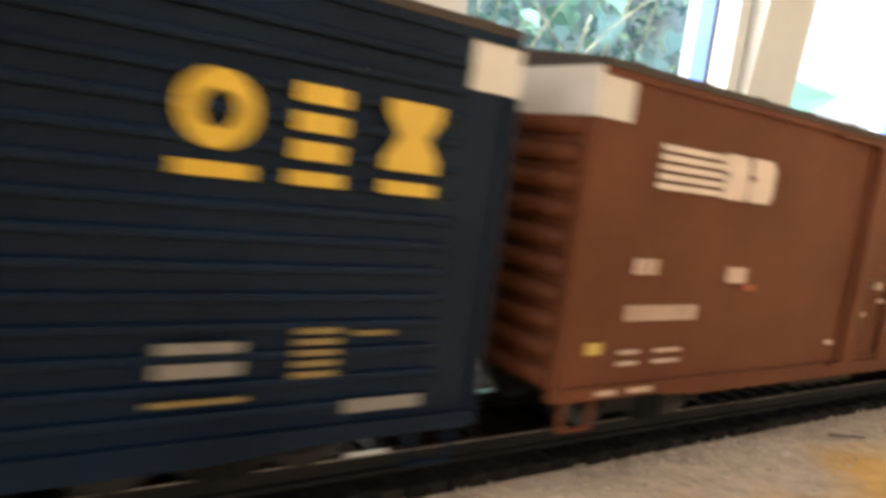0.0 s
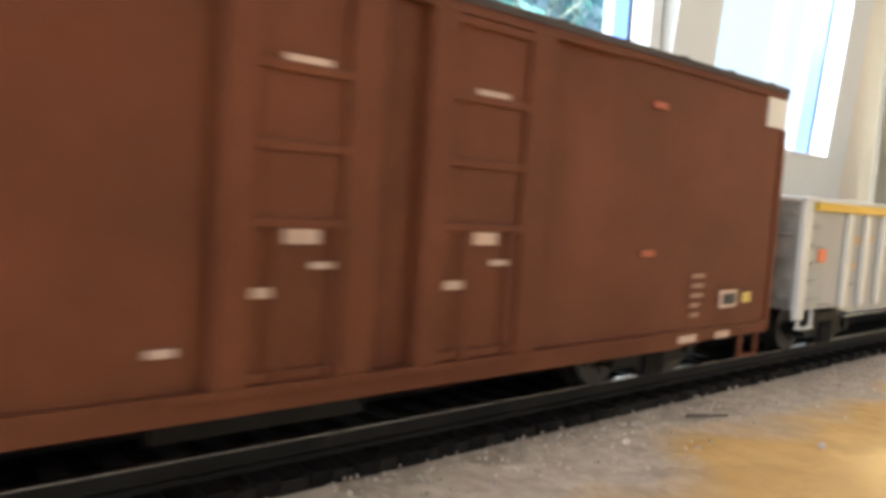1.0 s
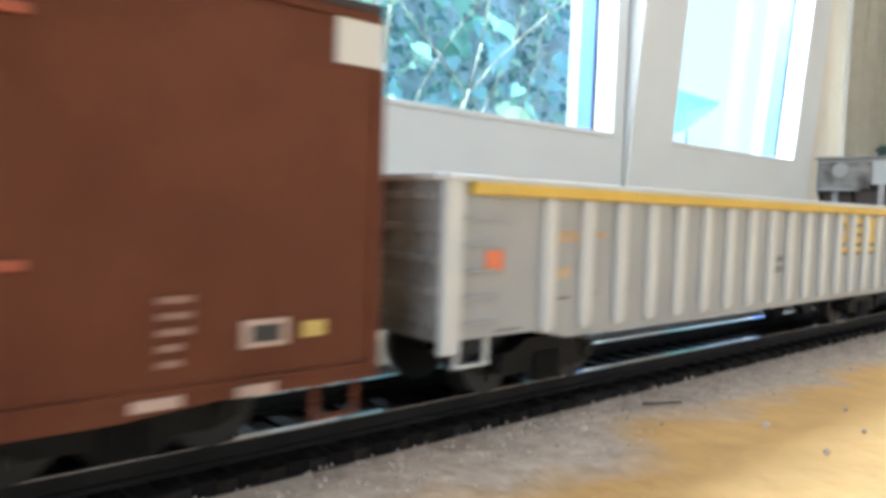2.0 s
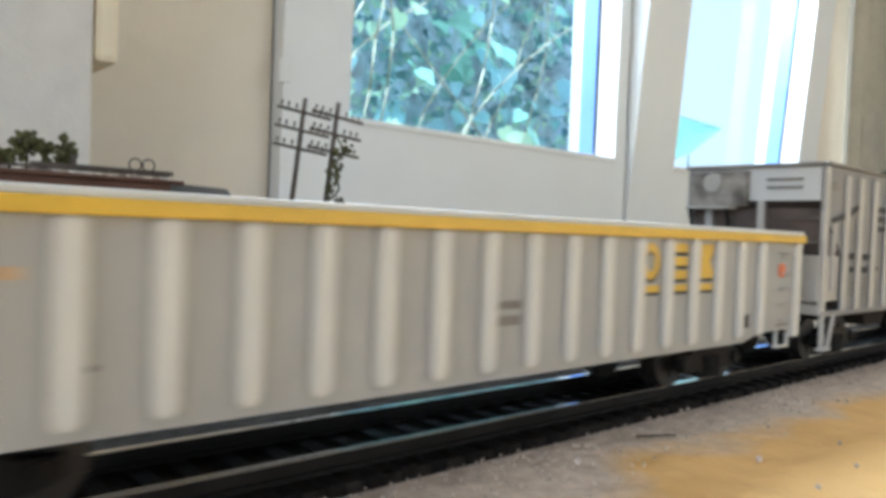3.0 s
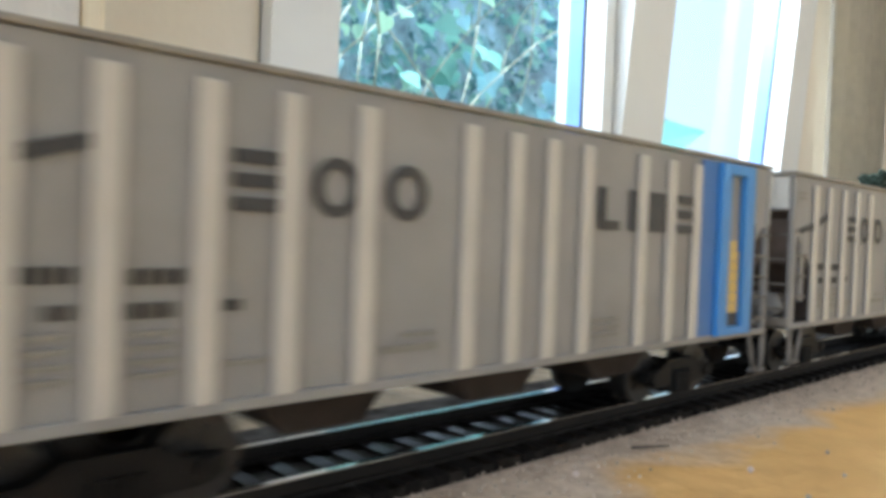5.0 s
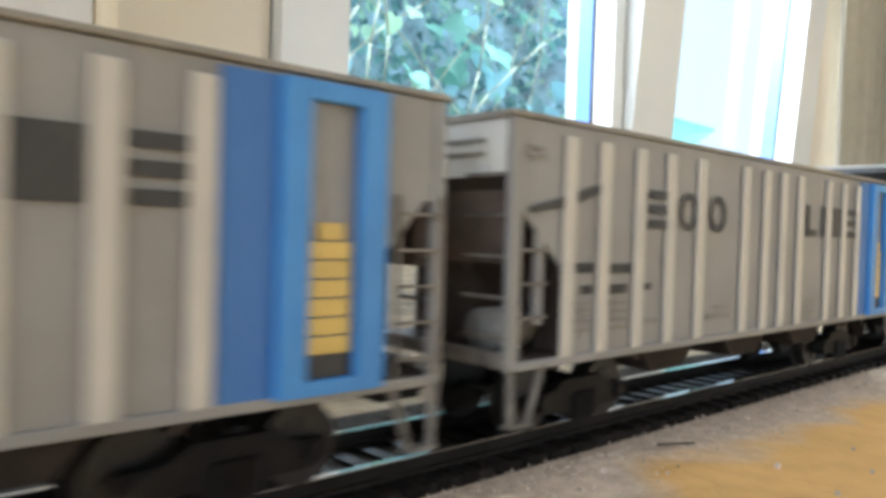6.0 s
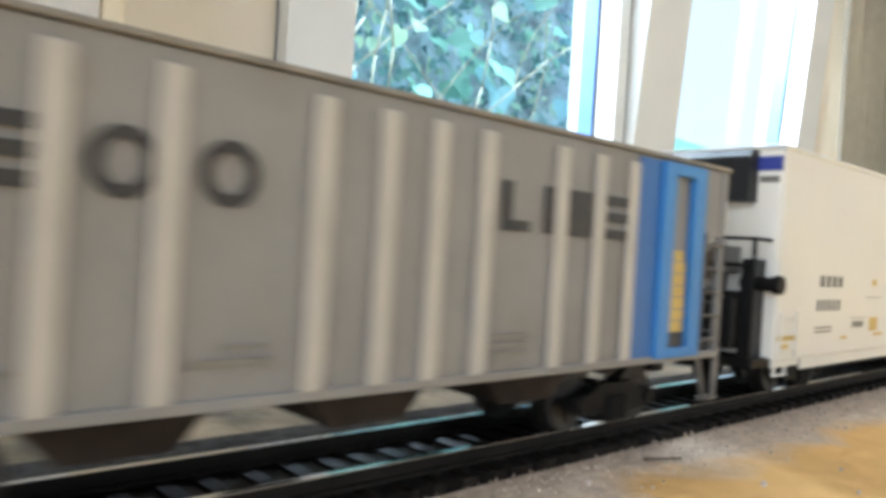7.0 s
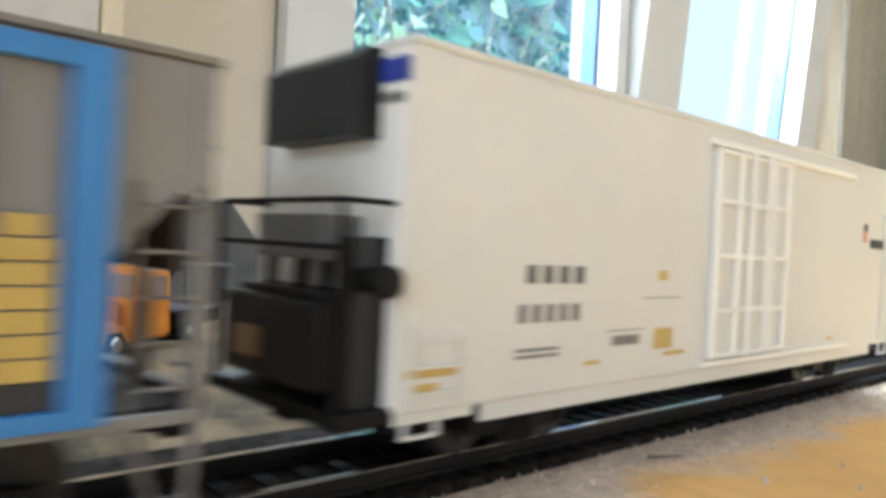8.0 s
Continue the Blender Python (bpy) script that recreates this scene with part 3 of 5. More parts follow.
def navy_boxcar():
    RIDE["lift"] = -0.0001
    s0, s1, z0, z1 = -0.156, 0.0238, 0.0172, 0.0640
    e, h = boxcar("boxcar", s0, s1, M_NAVY, "dark navy model boxcar with yellow emblem shapes", z0, z1, True)
    c = (s0 + s1) / 2
    for i in range(14):
        z = 0.0222 + i * 0.0028
        bm = bmesh.new()
        cbox(bm, -h + 0.001, h - 0.0068, -HW - 0.0005, -HW + 0.0003, z - 0.0005, z + 0.0005, 0.0003)
        part("side_corrugation", bm, M_NAVY, e)
    y = -HW - 0.0007
    emblem(e, [x - c for x in (-0.0130, -0.0026, 0.0074)], 0.0466, 0.0536, (0.0070, 0.0056, 0.0064), y, M_YELLOW, "yellow shape of the emblem")
    marks(e, "data_panel", [(-0.013 - c, -0.0052 - c, 0.0284, 0.0294), (-0.013 - c, -0.0052 - c, 0.0262, 0.0275), (0.0062 - c, 0.0155 - c, 0.0214, 0.0228)], M_FAINT, "grey data panels", y)
    marks(e, "yellow_line", [(-0.0134 - c, -0.0045 - c, 0.0236, 0.0241), (0.0064 - c, 0.011 - c, 0.0296, 0.0301)] + [(0.0 - c, 0.0048 - c, 0.0255 + i * 0.0011, 0.0261 + i * 0.0011) for i in range(5)], material("faded_gold_writing", (0.2, 0.14, 0.05), 0.6, vary=0.2, scale=200), "dull yellow writing lines", y)
    return e


def gondola():
    s0, s1, z0, z1 = 0.228, 0.4232, 0.0195, 0.0434
    e, h = car_base("gondola", s0, s1, "pale grey model gondola with yellow top stripe and ribbed sides", 0.028)
    c = (s0 + s1) / 2
    for s in (-1, 1):
        bm = bmesh.new()
        y0, y1 = sorted((s * HW, s * (HW - 0.001)))
        prism(bm, [(-h, dz(z0 + 0.0016)), (-h + 0.018, dz(z0 + 0.0016)), (-h + 0.026, dz(z0)), (h - 0.026, dz(z0)), (h - 0.018, dz(z0 + 0.0016)), (h, dz(z0 + 0.0016)), (h, dz(z1 - 0.001)), (-h, dz(z1 - 0.001))], y0, y1)
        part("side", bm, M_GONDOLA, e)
    # floor takes the dark chute colour, as its shaded underside shows
    bm = boxes((-h, h, -HW + 0.001, HW - 0.001, dz(z0 + 0.002), dz(z0 + 0.003)))
    part("deck", bm, M_CHUTE, e, "car floor, grime and underside shade in its colour")
    grimy = material("grimy_end_paint", (0.27, 0.26, 0.24), 0.7, vary=0.3, scale=150, dirt=(0.09, 0.08, 0.07), dirt_at=0.58)
    for s in (-1, 1):
        bm = bmesh.new()
        cbox(bm, s * h - 0.0005, s * h + 0.0005, -HW + 0.001, HW - 0.001, z0 + 0.0016, z1 - 0.001)
        w = part("end_wall", bm, grimy, e, "grimy grey ribbed end")
        for i in range(5):
            z = z0 + 0.004 + i * 0.0042
            bm = bmesh.new()
            cbox(bm, s * h - 0.001, s * h + 0.001, -HW + 0.001, HW - 0.001, z - 0.0006, z + 0.0006, 0.0003)
            part("end_rib", bm, grimy, w)
    bm = bmesh.new()
    for s in (-1, 1):
        cbox(bm, -h - 0.0008, h + 0.0008, s * (HW - 0.0004) - 0.0012, s * (HW - 0.0004) + 0.0012, z1 - 0.001, z1, 0.0003)
        cbox(bm, s * h - 0.0012, s * h + 0.0012, -HW + 0.0008, HW - 0.0008, z1 - 0.001, z1, 0.0003)
    part("top_cap", bm, M_RIB, e, "white top rail")
    bm = bmesh.new()
    cbox(bm, -h + 0.004, h + 0.0006, -HW - 0.0013, -HW, z1 - 0.0026, z1 - 0.0009, 0.0002)
    part("top_stripe", bm, M_YELLOW, e, "yellow reflective top stripe")
    me = None
    for i in range(18):
        x = 0.2485 + i * 0.00915 - c
        if me is None:
            bm = bmesh.new()
            prism(bm, [(-0.0012, dz(z0 + 0.0012)), (0.0012, dz(z0 + 0.0012)), (0.0016, dz(z0 + 0.0025)), (0.0016, dz(z1 - 0.0026)), (-0.0016, dz(z1 - 0.0026)), (-0.0016, dz(z0 + 0.0025))], -HW - 0.0009, -HW)
            bmesh.ops.bevel(bm, geom=bm.edges[:], offset=0.0004, segments=2, affect="EDGES")
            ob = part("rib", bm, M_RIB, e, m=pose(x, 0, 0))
            me = ob.data
        else:
            share("rib", me, e, pose(x, 0, 0))
    for s in (-1, 1):
        bm = bmesh.new()
        cbox(bm, s * (h - 0.0028), s * (h + 0.0004), -HW - 0.0006, -HW + 0.0006, z0 - 0.0002, z1 - 0.001, 0.0003)
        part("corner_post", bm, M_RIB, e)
    for s in (-1, 1):
        ladder(e, s * (h - 0.0095), s * (h - 0.0035), -HW, z0 + 0.002, z1 - 0.004, 5, M_GONDOLA, "grab_iron")
        steps(e, s * (h - 0.006), M_RIB, z0 + 0.002, 0.004)
    y = -HW - 0.0001
    xs = [x - c for x in (0.3590, 0.3684, 0.3777)]
    emblem(e, [x + 0.0004 for x in xs], 0.0327, 0.0393, (0.0056, 0.0056, 0.0056), y, M_INK, "dark edge of the emblem")
    emblem(e, xs, 0.0333, 0.0399, (0.0056, 0.0056, 0.0056), y - 0.0002, M_YELLOW, "yellow shape of the emblem")
    marks(e, "faint_panel", [(0.2499 - c, 0.256 - c, 0.0342, 0.036), (0.2495 - c, 0.254 - c, 0.0288, 0.0304), (0.2585 - c, 0.263 - c, 0.0348, 0.036)], material("tan_stain", (0.45, 0.33, 0.2), 0.7, vary=0.2, scale=300), "faint tan patches", y)
    marks(e, "data_lettering", [(0.3222 - c, 0.3284 - c, 0.0296, 0.0308), (0.3222 - c, 0.3284 - c, 0.0272, 0.0286), (0.2515 - c, 0.254 - c, 0.0255, 0.0259), (0.258 - c, 0.2608 - c, 0.0258, 0.0262), (0.266 - c, 0.2695 - c, 0.026, 0.0266), (0.238 - c, 0.243 - c, 0.0217, 0.022), (0.4125 - c, 0.418 - c, 0.0382, 0.0385), (0.4125 - c, 0.418 - c, 0.0222, 0.0226)], M_FAINT, "grey data lines that cannot be read", y)
    marks(e, "black_panel", [(0.3957 - c, 0.3996 - c, 0.0226, 0.0254)], M_BLACK, "small black panel", y)
    bm = bmesh.new()
    cyl(bm, (0.4143 - c, -HW - 0.0003, dz(0.0346)), (0.4143 - c, -HW, dz(0.0346)), 0.0016, seg=20)
    part("orange_mark", bm, M_ORANGE, e, "round orange mark")
    bm = bmesh.new()
    cbox(bm, 0.2355 - c, 0.2388 - c, -HW - 0.0003, -HW, 0.0302, 0.0332)
    part("orange_mark", bm, M_ORANGE, e, "orange warning marks")
    bm = bmesh.new()
    cbox(bm, -h + 0.01, h - 0.01, -0.003, 0.003, z0 - 0.003, z0 + 0.002)
    part("underframe", bm, M_DARK, e)
    return e


RIBS = (0.4506, 0.4597, 0.4699, 0.4797, 0.4905, 0.5085, 0.5180, 0.5264, 0.5355, 0.5520, 0.5618, 0.5712)


def hopper(shift, pale, label):
    s0, s1, z0, z1 = 0.4374, 0.6045, 0.0235, 0.0610
    e, h = car_base("hopper_car", s0 + shift, s1 + shift, label, 0.026)
    c = (s0 + s1) / 2
    # sides: upper sheet with cut-away lower corners
    for s in (-1, 1):
        bm = bmesh.new()
        y0, y1 = sorted((s * (HW - 0.0002), s * (HW - 0.001)))
        prism(bm, [(-h, dz(0.049)), (-h + 0.0135, dz(0.037)), (-h + 0.0135, dz(z0)), (h - 0.0105, dz(z0)), (h - 0.0105, dz(0.039)), (h - 0.003, dz(0.047)), (h, dz(0.047)), (h, dz(z1 - 0.001)), (-h, dz(z1 - 0.001))], y0, y1)
        part("side", bm, M_GREY, e)
    # sloped end sheets
    for s in (-1, 1):
        bm = bmesh.new()
        prism(bm, [(s * (h - 0.001), dz(0.0515)), (s * (h - 0.0), dz(0.0515)), (s * (h - 0.035), dz(0.0215)), (s * (h - 0.036), dz(0.0215))], -HW + 0.001, HW - 0.001)
        part("slope_sheet", bm, M_GRIME_SHADE, e, "grimy sloping end sheet")
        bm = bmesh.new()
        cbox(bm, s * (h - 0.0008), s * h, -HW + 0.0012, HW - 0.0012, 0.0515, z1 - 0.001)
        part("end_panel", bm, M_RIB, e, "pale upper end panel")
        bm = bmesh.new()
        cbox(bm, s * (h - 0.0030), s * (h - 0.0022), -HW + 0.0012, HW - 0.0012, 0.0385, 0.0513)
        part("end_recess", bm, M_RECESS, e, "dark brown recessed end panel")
        for k in (-0.0025, 0.0120):
            bm = bmesh.new()
            cbox(bm, s * (h - 0.0012), s * h, k - 0.0009, k + 0.0009, z0, 0.0515)
            part("end_post", bm, M_HRIB if pale else M_GRIME2, e)
        bm = bmesh.new()
        cbox(bm, s * (h - 0.0012), s * (h + 0.0005), -HW, HW, z0 - 0.0002, z0 + 0.0022, 0.0003)
        part("end_sill", bm, M_HRIB if pale else M_GRIME2, e)
        for i in range(2 if pale and s < 0 else 5):
            z = z0 + (0.0175 if pale and s < 0 else 0.004) + i * 0.006
            bm = bmesh.new()
            cbox(bm, s * (h + 0.0002), s * (h + 0.0006), -HW + 0.0005, -HW + 0.009, z, z + 0.0005)
            part("end_rung", bm, M_GRIME2, e)
    bm = bmesh.new()
    for a in (0.452, 0.4545):
        cbox(bm, -h - 0.0006, -h, -0.013, -0.004, 0.0565 if a < 0.453 else 0.0545, 0.0572 if a < 0.453 else 0.0552)
    part("end_lettering", bm, M_FAINT, e, "grey end writing that cannot be read")
    # top rim, walkway and load
    bm = bmesh.new()
    for s in (-1, 1):
        cbox(bm, -h - 0.0006, h + 0.0006, s * (HW - 0.0003) - 0.0009, s * (HW - 0.0003) + 0.0009, z1 - 0.0008, z1, 0.0002)
        cbox(bm, s * h - 0.001, s * h + 0.001, -HW + 0.001, HW - 0.001, z1 - 0.0012, z1, 0.0003)
    part("top_rim", bm, material("dull_rim_paint", (0.2, 0.185, 0.165), 0.6, vary=0.2, scale=120), e, "dull dark top rim")
    # flat slab below the rim, dark to stand for the shaded inside
    bm = bmesh.new()
    cbox(bm, -h + 0.001, h - 0.001, -HW + 0.0014, HW - 0.0014, z1 - 0.004, z1 - 0.0022)
    part("interior", bm, M_GRIME_SHADE, e, "dark interior")
    me = None
    for s in RIBS:
        if me is None:
            bm = bmesh.new()
            cbox(bm, -0.0015, 0.0015, -HW - 0.0006, -HW, z0 + 0.0006, z1 - 0.0026, 0.0003)
            ob = part("rib", bm, M_HRIB, e, m=pose(s - c, 0, 0))
            me = ob.data
        else:
            share("rib", me, e, pose(s - c, 0, 0))
    bm = bmesh.new()
    cbox(bm, -h, h, -HW - 0.0004, -HW + 0.0008, z0 - 0.0006, z0 + 0.0008, 0.0003)
    part("side_sill", bm, M_GREY, e)
    for s, w in ((-1, 0.0024), (1, 0.0018)):
        a, b = sorted((s * h, s * (h - w)))
        bm = bmesh.new()
        cbox(bm, a, b, -HW - 0.0003, -HW + 0.001, z0, z1 - 0.001, 0.0003)
        part("corner_post", bm, M_HRIB if pale and s < 0 else M_GREY, e)
    bm = bmesh.new()
    cbox(bm, -h + 0.0062, -h + 0.0076, -HW, -HW + 0.001, z0 + 0.006, 0.046)
    part("brace", bm, M_HRIB if pale else M_GREY, e)
    # hand brake on the front end
    bm = bmesh.new()
    cbox(bm, -h - 0.0045, -h, 0.004, 0.0165, 0.0492, 0.0499, 0.0002)
    part("brake_platform", bm, M_HRIB, e, "pale brake platform")
    bm = bmesh.new()
    cbox(bm, -h - 0.002, -h, 0.0005, 0.0165, 0.0499, 0.0592, 0.0004)
    part("brake_panel", bm, M_BRAKE, e, "grimy brake housing")
    bm = cyl(bmesh.new(), (-h - 0.0034, 0.0095, dz(0.0562)), (-h - 0.002, 0.0095, dz(0.0562)), 0.0026, 0.0026, 16)
    part("brake_wheel", bm, M_HRIB, e, "pale brake wheel")
    for y in (0.005, 0.0155):
        bm = cyl(bmesh.new(), (-h - 0.004, y, dz(0.0494)), (-h, y, dz(0.040)), 0.0005, 0.0005, 6)
        part("platform_strut", bm, M_DARK, e)
    ladder(e, h - 0.0078, h - 0.0008, -HW, z0 + 0.001, 0.0475, 5, M_GRIME2)
    for i in range(0 if pale else 3):
        z = z0 + 0.007 + i * 0.005
        bm = bmesh.new()
        cbox(bm, -h + 0.002, -h + 0.008, -HW - 0.0006, -HW - 0.0002, z, z + 0.0005)
        part("grab_iron", bm, M_GRIME2, e)
    bm = bmesh.new()
    cyl(bm, (-h + 0.003, -0.010, dz(z0 + 0.0045)), (-h + 0.013, -0.010, dz(z0 + 0.0045)), 0.0035, seg=16)
    part("air_tank", bm, M_HRIB if pale else M_GREY, e, "dusty grey air reservoir", smooth=True)
    # deck and added plate fill the end gap; grime and shade share their colour
    for s in (-1, 1):
        bm = bmesh.new()
        a, b = sorted((s * h, s * (h - 0.032)))
        cbox(bm, a, b, -HW + 0.001, HW - 0.001, z0 + 0.0004, z0 + 0.0012)
        part("end_deck", bm, M_CHUTE, e, "end deck, grime and shade in its colour")
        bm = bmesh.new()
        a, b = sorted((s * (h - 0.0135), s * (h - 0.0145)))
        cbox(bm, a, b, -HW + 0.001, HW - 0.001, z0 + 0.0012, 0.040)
        part("bulkhead", bm, M_GRIME_SHADE, e, "added bulkhead, grime and the shade under the slope in its colour")
    if pale:
        bm = bmesh.new()
        cbox(bm, -h + 0.0026, -h + 0.0128, -HW + 0.0006, -HW + 0.0030, z0 + 0.003, 0.0380, 0.0004)
        cbox(bm, -h - 0.0004, -h + 0.0026, -HW + 0.0008, 0.0012, z0 + 0.003, 0.0380, 0.0004)
        part("equipment_box", bm, M_HRIB, e, "pale equipment box at the end")
    # outlet chutes
    for x in (-0.032, 0.0, 0.032):
        bm = bmesh.new()
        prism(bm, [(x - 0.011, dz(z0)), (x + 0.011, dz(z0)), (x + 0.006, dz(0.0178)), (x - 0.006, dz(0.0178))], -0.0135, 0.0135)
        part("chute", bm, M_CHUTE, e, "bottom discharge chute, shade under the car in its colour")
    # corner step brackets
    for s in (-1, 1):
        bm = bmesh.new()
        x = s * (h - 0.0035)
        cyl(bm, (x - s * 0.0045, -HW, dz(z0)), (x - s * 0.0014, -HW, dz(0.0150)), 0.00055, seg=8)
        cyl(bm, (x + s * 0.0026, -HW, dz(z0)), (x + s * 0.0022, -HW, dz(0.0150)), 0.00065, seg=8)
        cbox(bm, x + s * 0.0004 - 0.0024, x + s * 0.0004 + 0.0024, -HW - 0.0008, -HW + 0.0012, 0.0145, 0.0153, 0.0002)
        part("step", bm, M_HRIB if pale and s < 0 else M_GRIME2, e)
    # blue stripe with grey opening and gold device
    y = -HW - 0.0002
    marks(e, "blue_stripe", [(0.5730 - c, 0.5797 - c, z0 + 0.0004, z1 - 0.0014)], material("deep_blue_paint", (0.03, 0.12, 0.36), 0.5, vary=0.06), "deep blue painted stripe", y)
    bm = bmesh.new()
    for a, b, p, q in ((0.5797, 0.5834, z0 + 0.0004, z1 - 0.0014), (0.5903, 0.5942, z0 + 0.0004, z1 - 0.0014), (0.5834, 0.5903, z0 + 0.0004, z0 + 0.0022), (0.5834, 0.5903, z1 - 0.0036, z1 - 0.0014)):
        cbox(bm, a - c, b - c, -HW - 0.0014, -HW + 0.0002, p, q, 0.0002)
    part("blue_frame", bm, M_BLUE, e, "bright blue raised frame")
    for i in range(7):
        z = 0.0285 + i * 0.0022
        w = 0.0028 if i < 6 else 0.0018
        bm = bmesh.new()
        cbox(bm, 0.5868 - c - w, 0.5868 - c + w, y - 0.0002, y, z, z + 0.0020, 0.00008)
        part("gold_shape", bm, M_GOLD, e, "rounded gold shape")
    marks(e, "dark_base", [(0.5836 - c, 0.5900 - c, 0.0255, 0.0284)], M_INK, y=y)
    # plain dark emblem shapes
    marks(e, "emblem_bar", [(0.4728 - c, 0.4792 - c, z, z + 0.0015) for z in (0.0448, 0.0474, 0.0500)], M_INK, "dark level bar", y - 0.0001)
    for x in (0.4861, 0.4971):
        bm = bmesh.new()
        ring(bm, x - c, 0.0481, 0.0034, 0.0036, 0.0014, y - 0.0001)
        part("emblem_ring", bm, M_INK, e, "dark ring")
    z = 0.0447
    marks(e, "emblem_bar", [(0.5389 - c, 0.5407 - c, z, z + 0.0072), (0.5410 - c, 0.5447 - c, z, z + 0.0016), (0.5482 - c, 0.5500 - c, z, z + 0.0072), (0.5536 - c, 0.5598 - c, z, z + 0.0072)] + [(0.5640 - c, 0.5698 - c, z + k, z + k + 0.0016) for k in (0, 0.0028, 0.0056)],
          M_INK, "dark painted bar", y - 0.0001)
    bm = bmesh.new()
    prism(bm, [(0.4415 - c, dz(0.0472)), (0.4478 - c, dz(0.0486)), (0.4582 - c, dz(0.0515)), (0.4582 - c, dz(0.0500)), (0.45 - c, dz(0.0474)), (0.4415 - c, dz(0.0462))], y - 0.0002, y)
    part("arrow_shape", bm, M_INK, e, "dark slanting stroke")
    marks(e, "data_lettering", word_bars(0.4522 - c, 0.4575 - c, 0.0372, 0.0388, 4) + word_bars(0.462 - c, 0.4682 - c, 0.037, 0.0386, 4) + word_bars(0.4545 - c, 0.4575 - c, 0.0338, 0.0352, 2) + word_bars(0.462 - c, 0.4672 - c, 0.0336, 0.0352, 3) + [(0.472 - c, 0.474 - c, 0.034, 0.0352)], M_INK, "dark stencilled marks that cannot be read", y)
    fl = [(0.4525 - c, 0.4565 - c, 0.0278 + i * 0.0014, 0.0284 + i * 0.0014) for i in range(4)] + [(0.4625 - c, 0.4668 - c, 0.0276 + i * 0.0014, 0.0282 + i * 0.0014) for i in range(4)]
    fl += [(0.4722 - c, 0.4775 - c, 0.028, 0.0286), (0.497 - c, 0.5025 - c, 0.0295, 0.03), (0.494 - c, 0.503 - c, 0.0275, 0.0285)] + [(0.537 - c, 0.5455 - c, 0.0265 + i * 0.0013, 0.0271 + i * 0.0013) for i in range(3)]
    fl += [(0.4408 - c, 0.4445 - c, 0.0545 + i * 0.0012, 0.055 + i * 0.0012) for i in range(2)]
    marks(e, "faint_lettering", fl, M_FAINT, "faint grey data lines", y)
    return e


def reefer():
    RIDE["lift"] = 0.0003
    s0, s1, z0, z1 = 0.8101, 0.9972, 0.0203, 0.0700
    e, h = car_base("refrigerator_car", s0, s1, "cream-white smooth-sided model refrigerator car with end cooling unit", 0.03)
    c = (s0 + s1) / 2
    bm = bmesh.new()
    cbox(bm, -h, h, -HW, HW, z0 + 0.0005, z1 - 0.0006, 0.0006)
    part("body", bm, M_REEFER, e)
    bm = bmesh.new()
    cbox(bm, -h - 0.0003, h + 0.0003, -HW - 0.0002, HW + 0.0002, z1 - 0.0008, z1 + 0.0006, 0.0006)
    part("roof", bm, M_REEFER, e)
    bm = bmesh.new()
    cbox(bm, -h + 0.016, h - 0.016, -HW + 0.0004, -HW + 0.0012, z0 - 0.002, z0 + 0.001)
    cbox(bm, -h, -h + 0.014, -HW + 0.0004, -HW + 0.0012, z0 - 0.0008, z0 + 0.001)
    part("side_sill", bm, M_REEFER, e)
    # plug door with frame of bars
    c += 0.0055
    a, b, p, q = 0.8935 - c, 0.9267 - c, z0 + 0.003, z1 - 0.0045
    d = part("door", boxes((a, b, -HW - 0.0006, -HW, dz(p), dz(q))), M_REEFER, e, "cream plug door")
    bm = bmesh.new()
    for x in (a, a + 0.009, b - 0.009, b - 0.0014):
        cbox(bm, x, x + 0.0014, -HW - 0.0016, -HW - 0.0006, p, q, 0.0002)
    for z in (p, p + 0.009, p + 0.02, p + 0.031, q - 0.0012):
        cbox(bm, a, b, -HW - 0.0014, -HW - 0.0006, z, z + 0.001, 0.0002)
    part("door_frame", bm, M_BRIGHT, d, "bright white door bars")
    bm = bmesh.new()
    for x in (a + 0.014, a + 0.0215):
        cyl(bm, (x, -HW - 0.0018, dz(p)), (x, -HW - 0.0018, dz(q)), 0.0004, seg=8)
    part("lock_rod", bm, M_BRIGHT, d)
    bm = bmesh.new()
    cbox(bm, a - 0.002, 0.9665 - c, -HW - 0.0012, -HW, q + 0.0002, q + 0.0014)
    part("door_track", bm, M_BRIGHT, e)
    bm = bmesh.new()
    cbox(bm, a - 0.002, 0.9665 - c, -HW - 0.001, -HW, p - 0.0016, p - 0.0006)
    part("door_track", bm, M_BRIGHT, e)
    for k in (1, -1):
        ladder(e, k * h - k * 0.0105, k * h - k * 0.002, -HW, z0 + 0.0015, z0 + 0.012 if k < 0 else z1 - 0.012, 3 if k < 0 else 6, M_REEFER)
        steps(e, k * (h - 0.0045), M_REEFER, z0 + 0.001, 0.0035)
    marks(e, "report_mark", word_bars(0.8393 - c, 0.8549 - c, 0.0382, 0.0410, 4, 0.4) + word_bars(0.838 - c, 0.854 - c, 0.0322, 0.0350, 5, 0.5), M_MARK, "dark stencilled marks")
    marks(e, "data_line", [(0.8375 - c, 0.8476 - c, 0.0278, 0.0283), (0.8375 - c, 0.8476 - c, 0.0268, 0.0273), (0.8606 - c, 0.8716 - c, 0.03, 0.0302), (0.862 - c, 0.870 - c, 0.0275, 0.0292), (0.871 - c, 0.883 - c, 0.0355, 0.0357)], M_FAINT, "grey data lines")
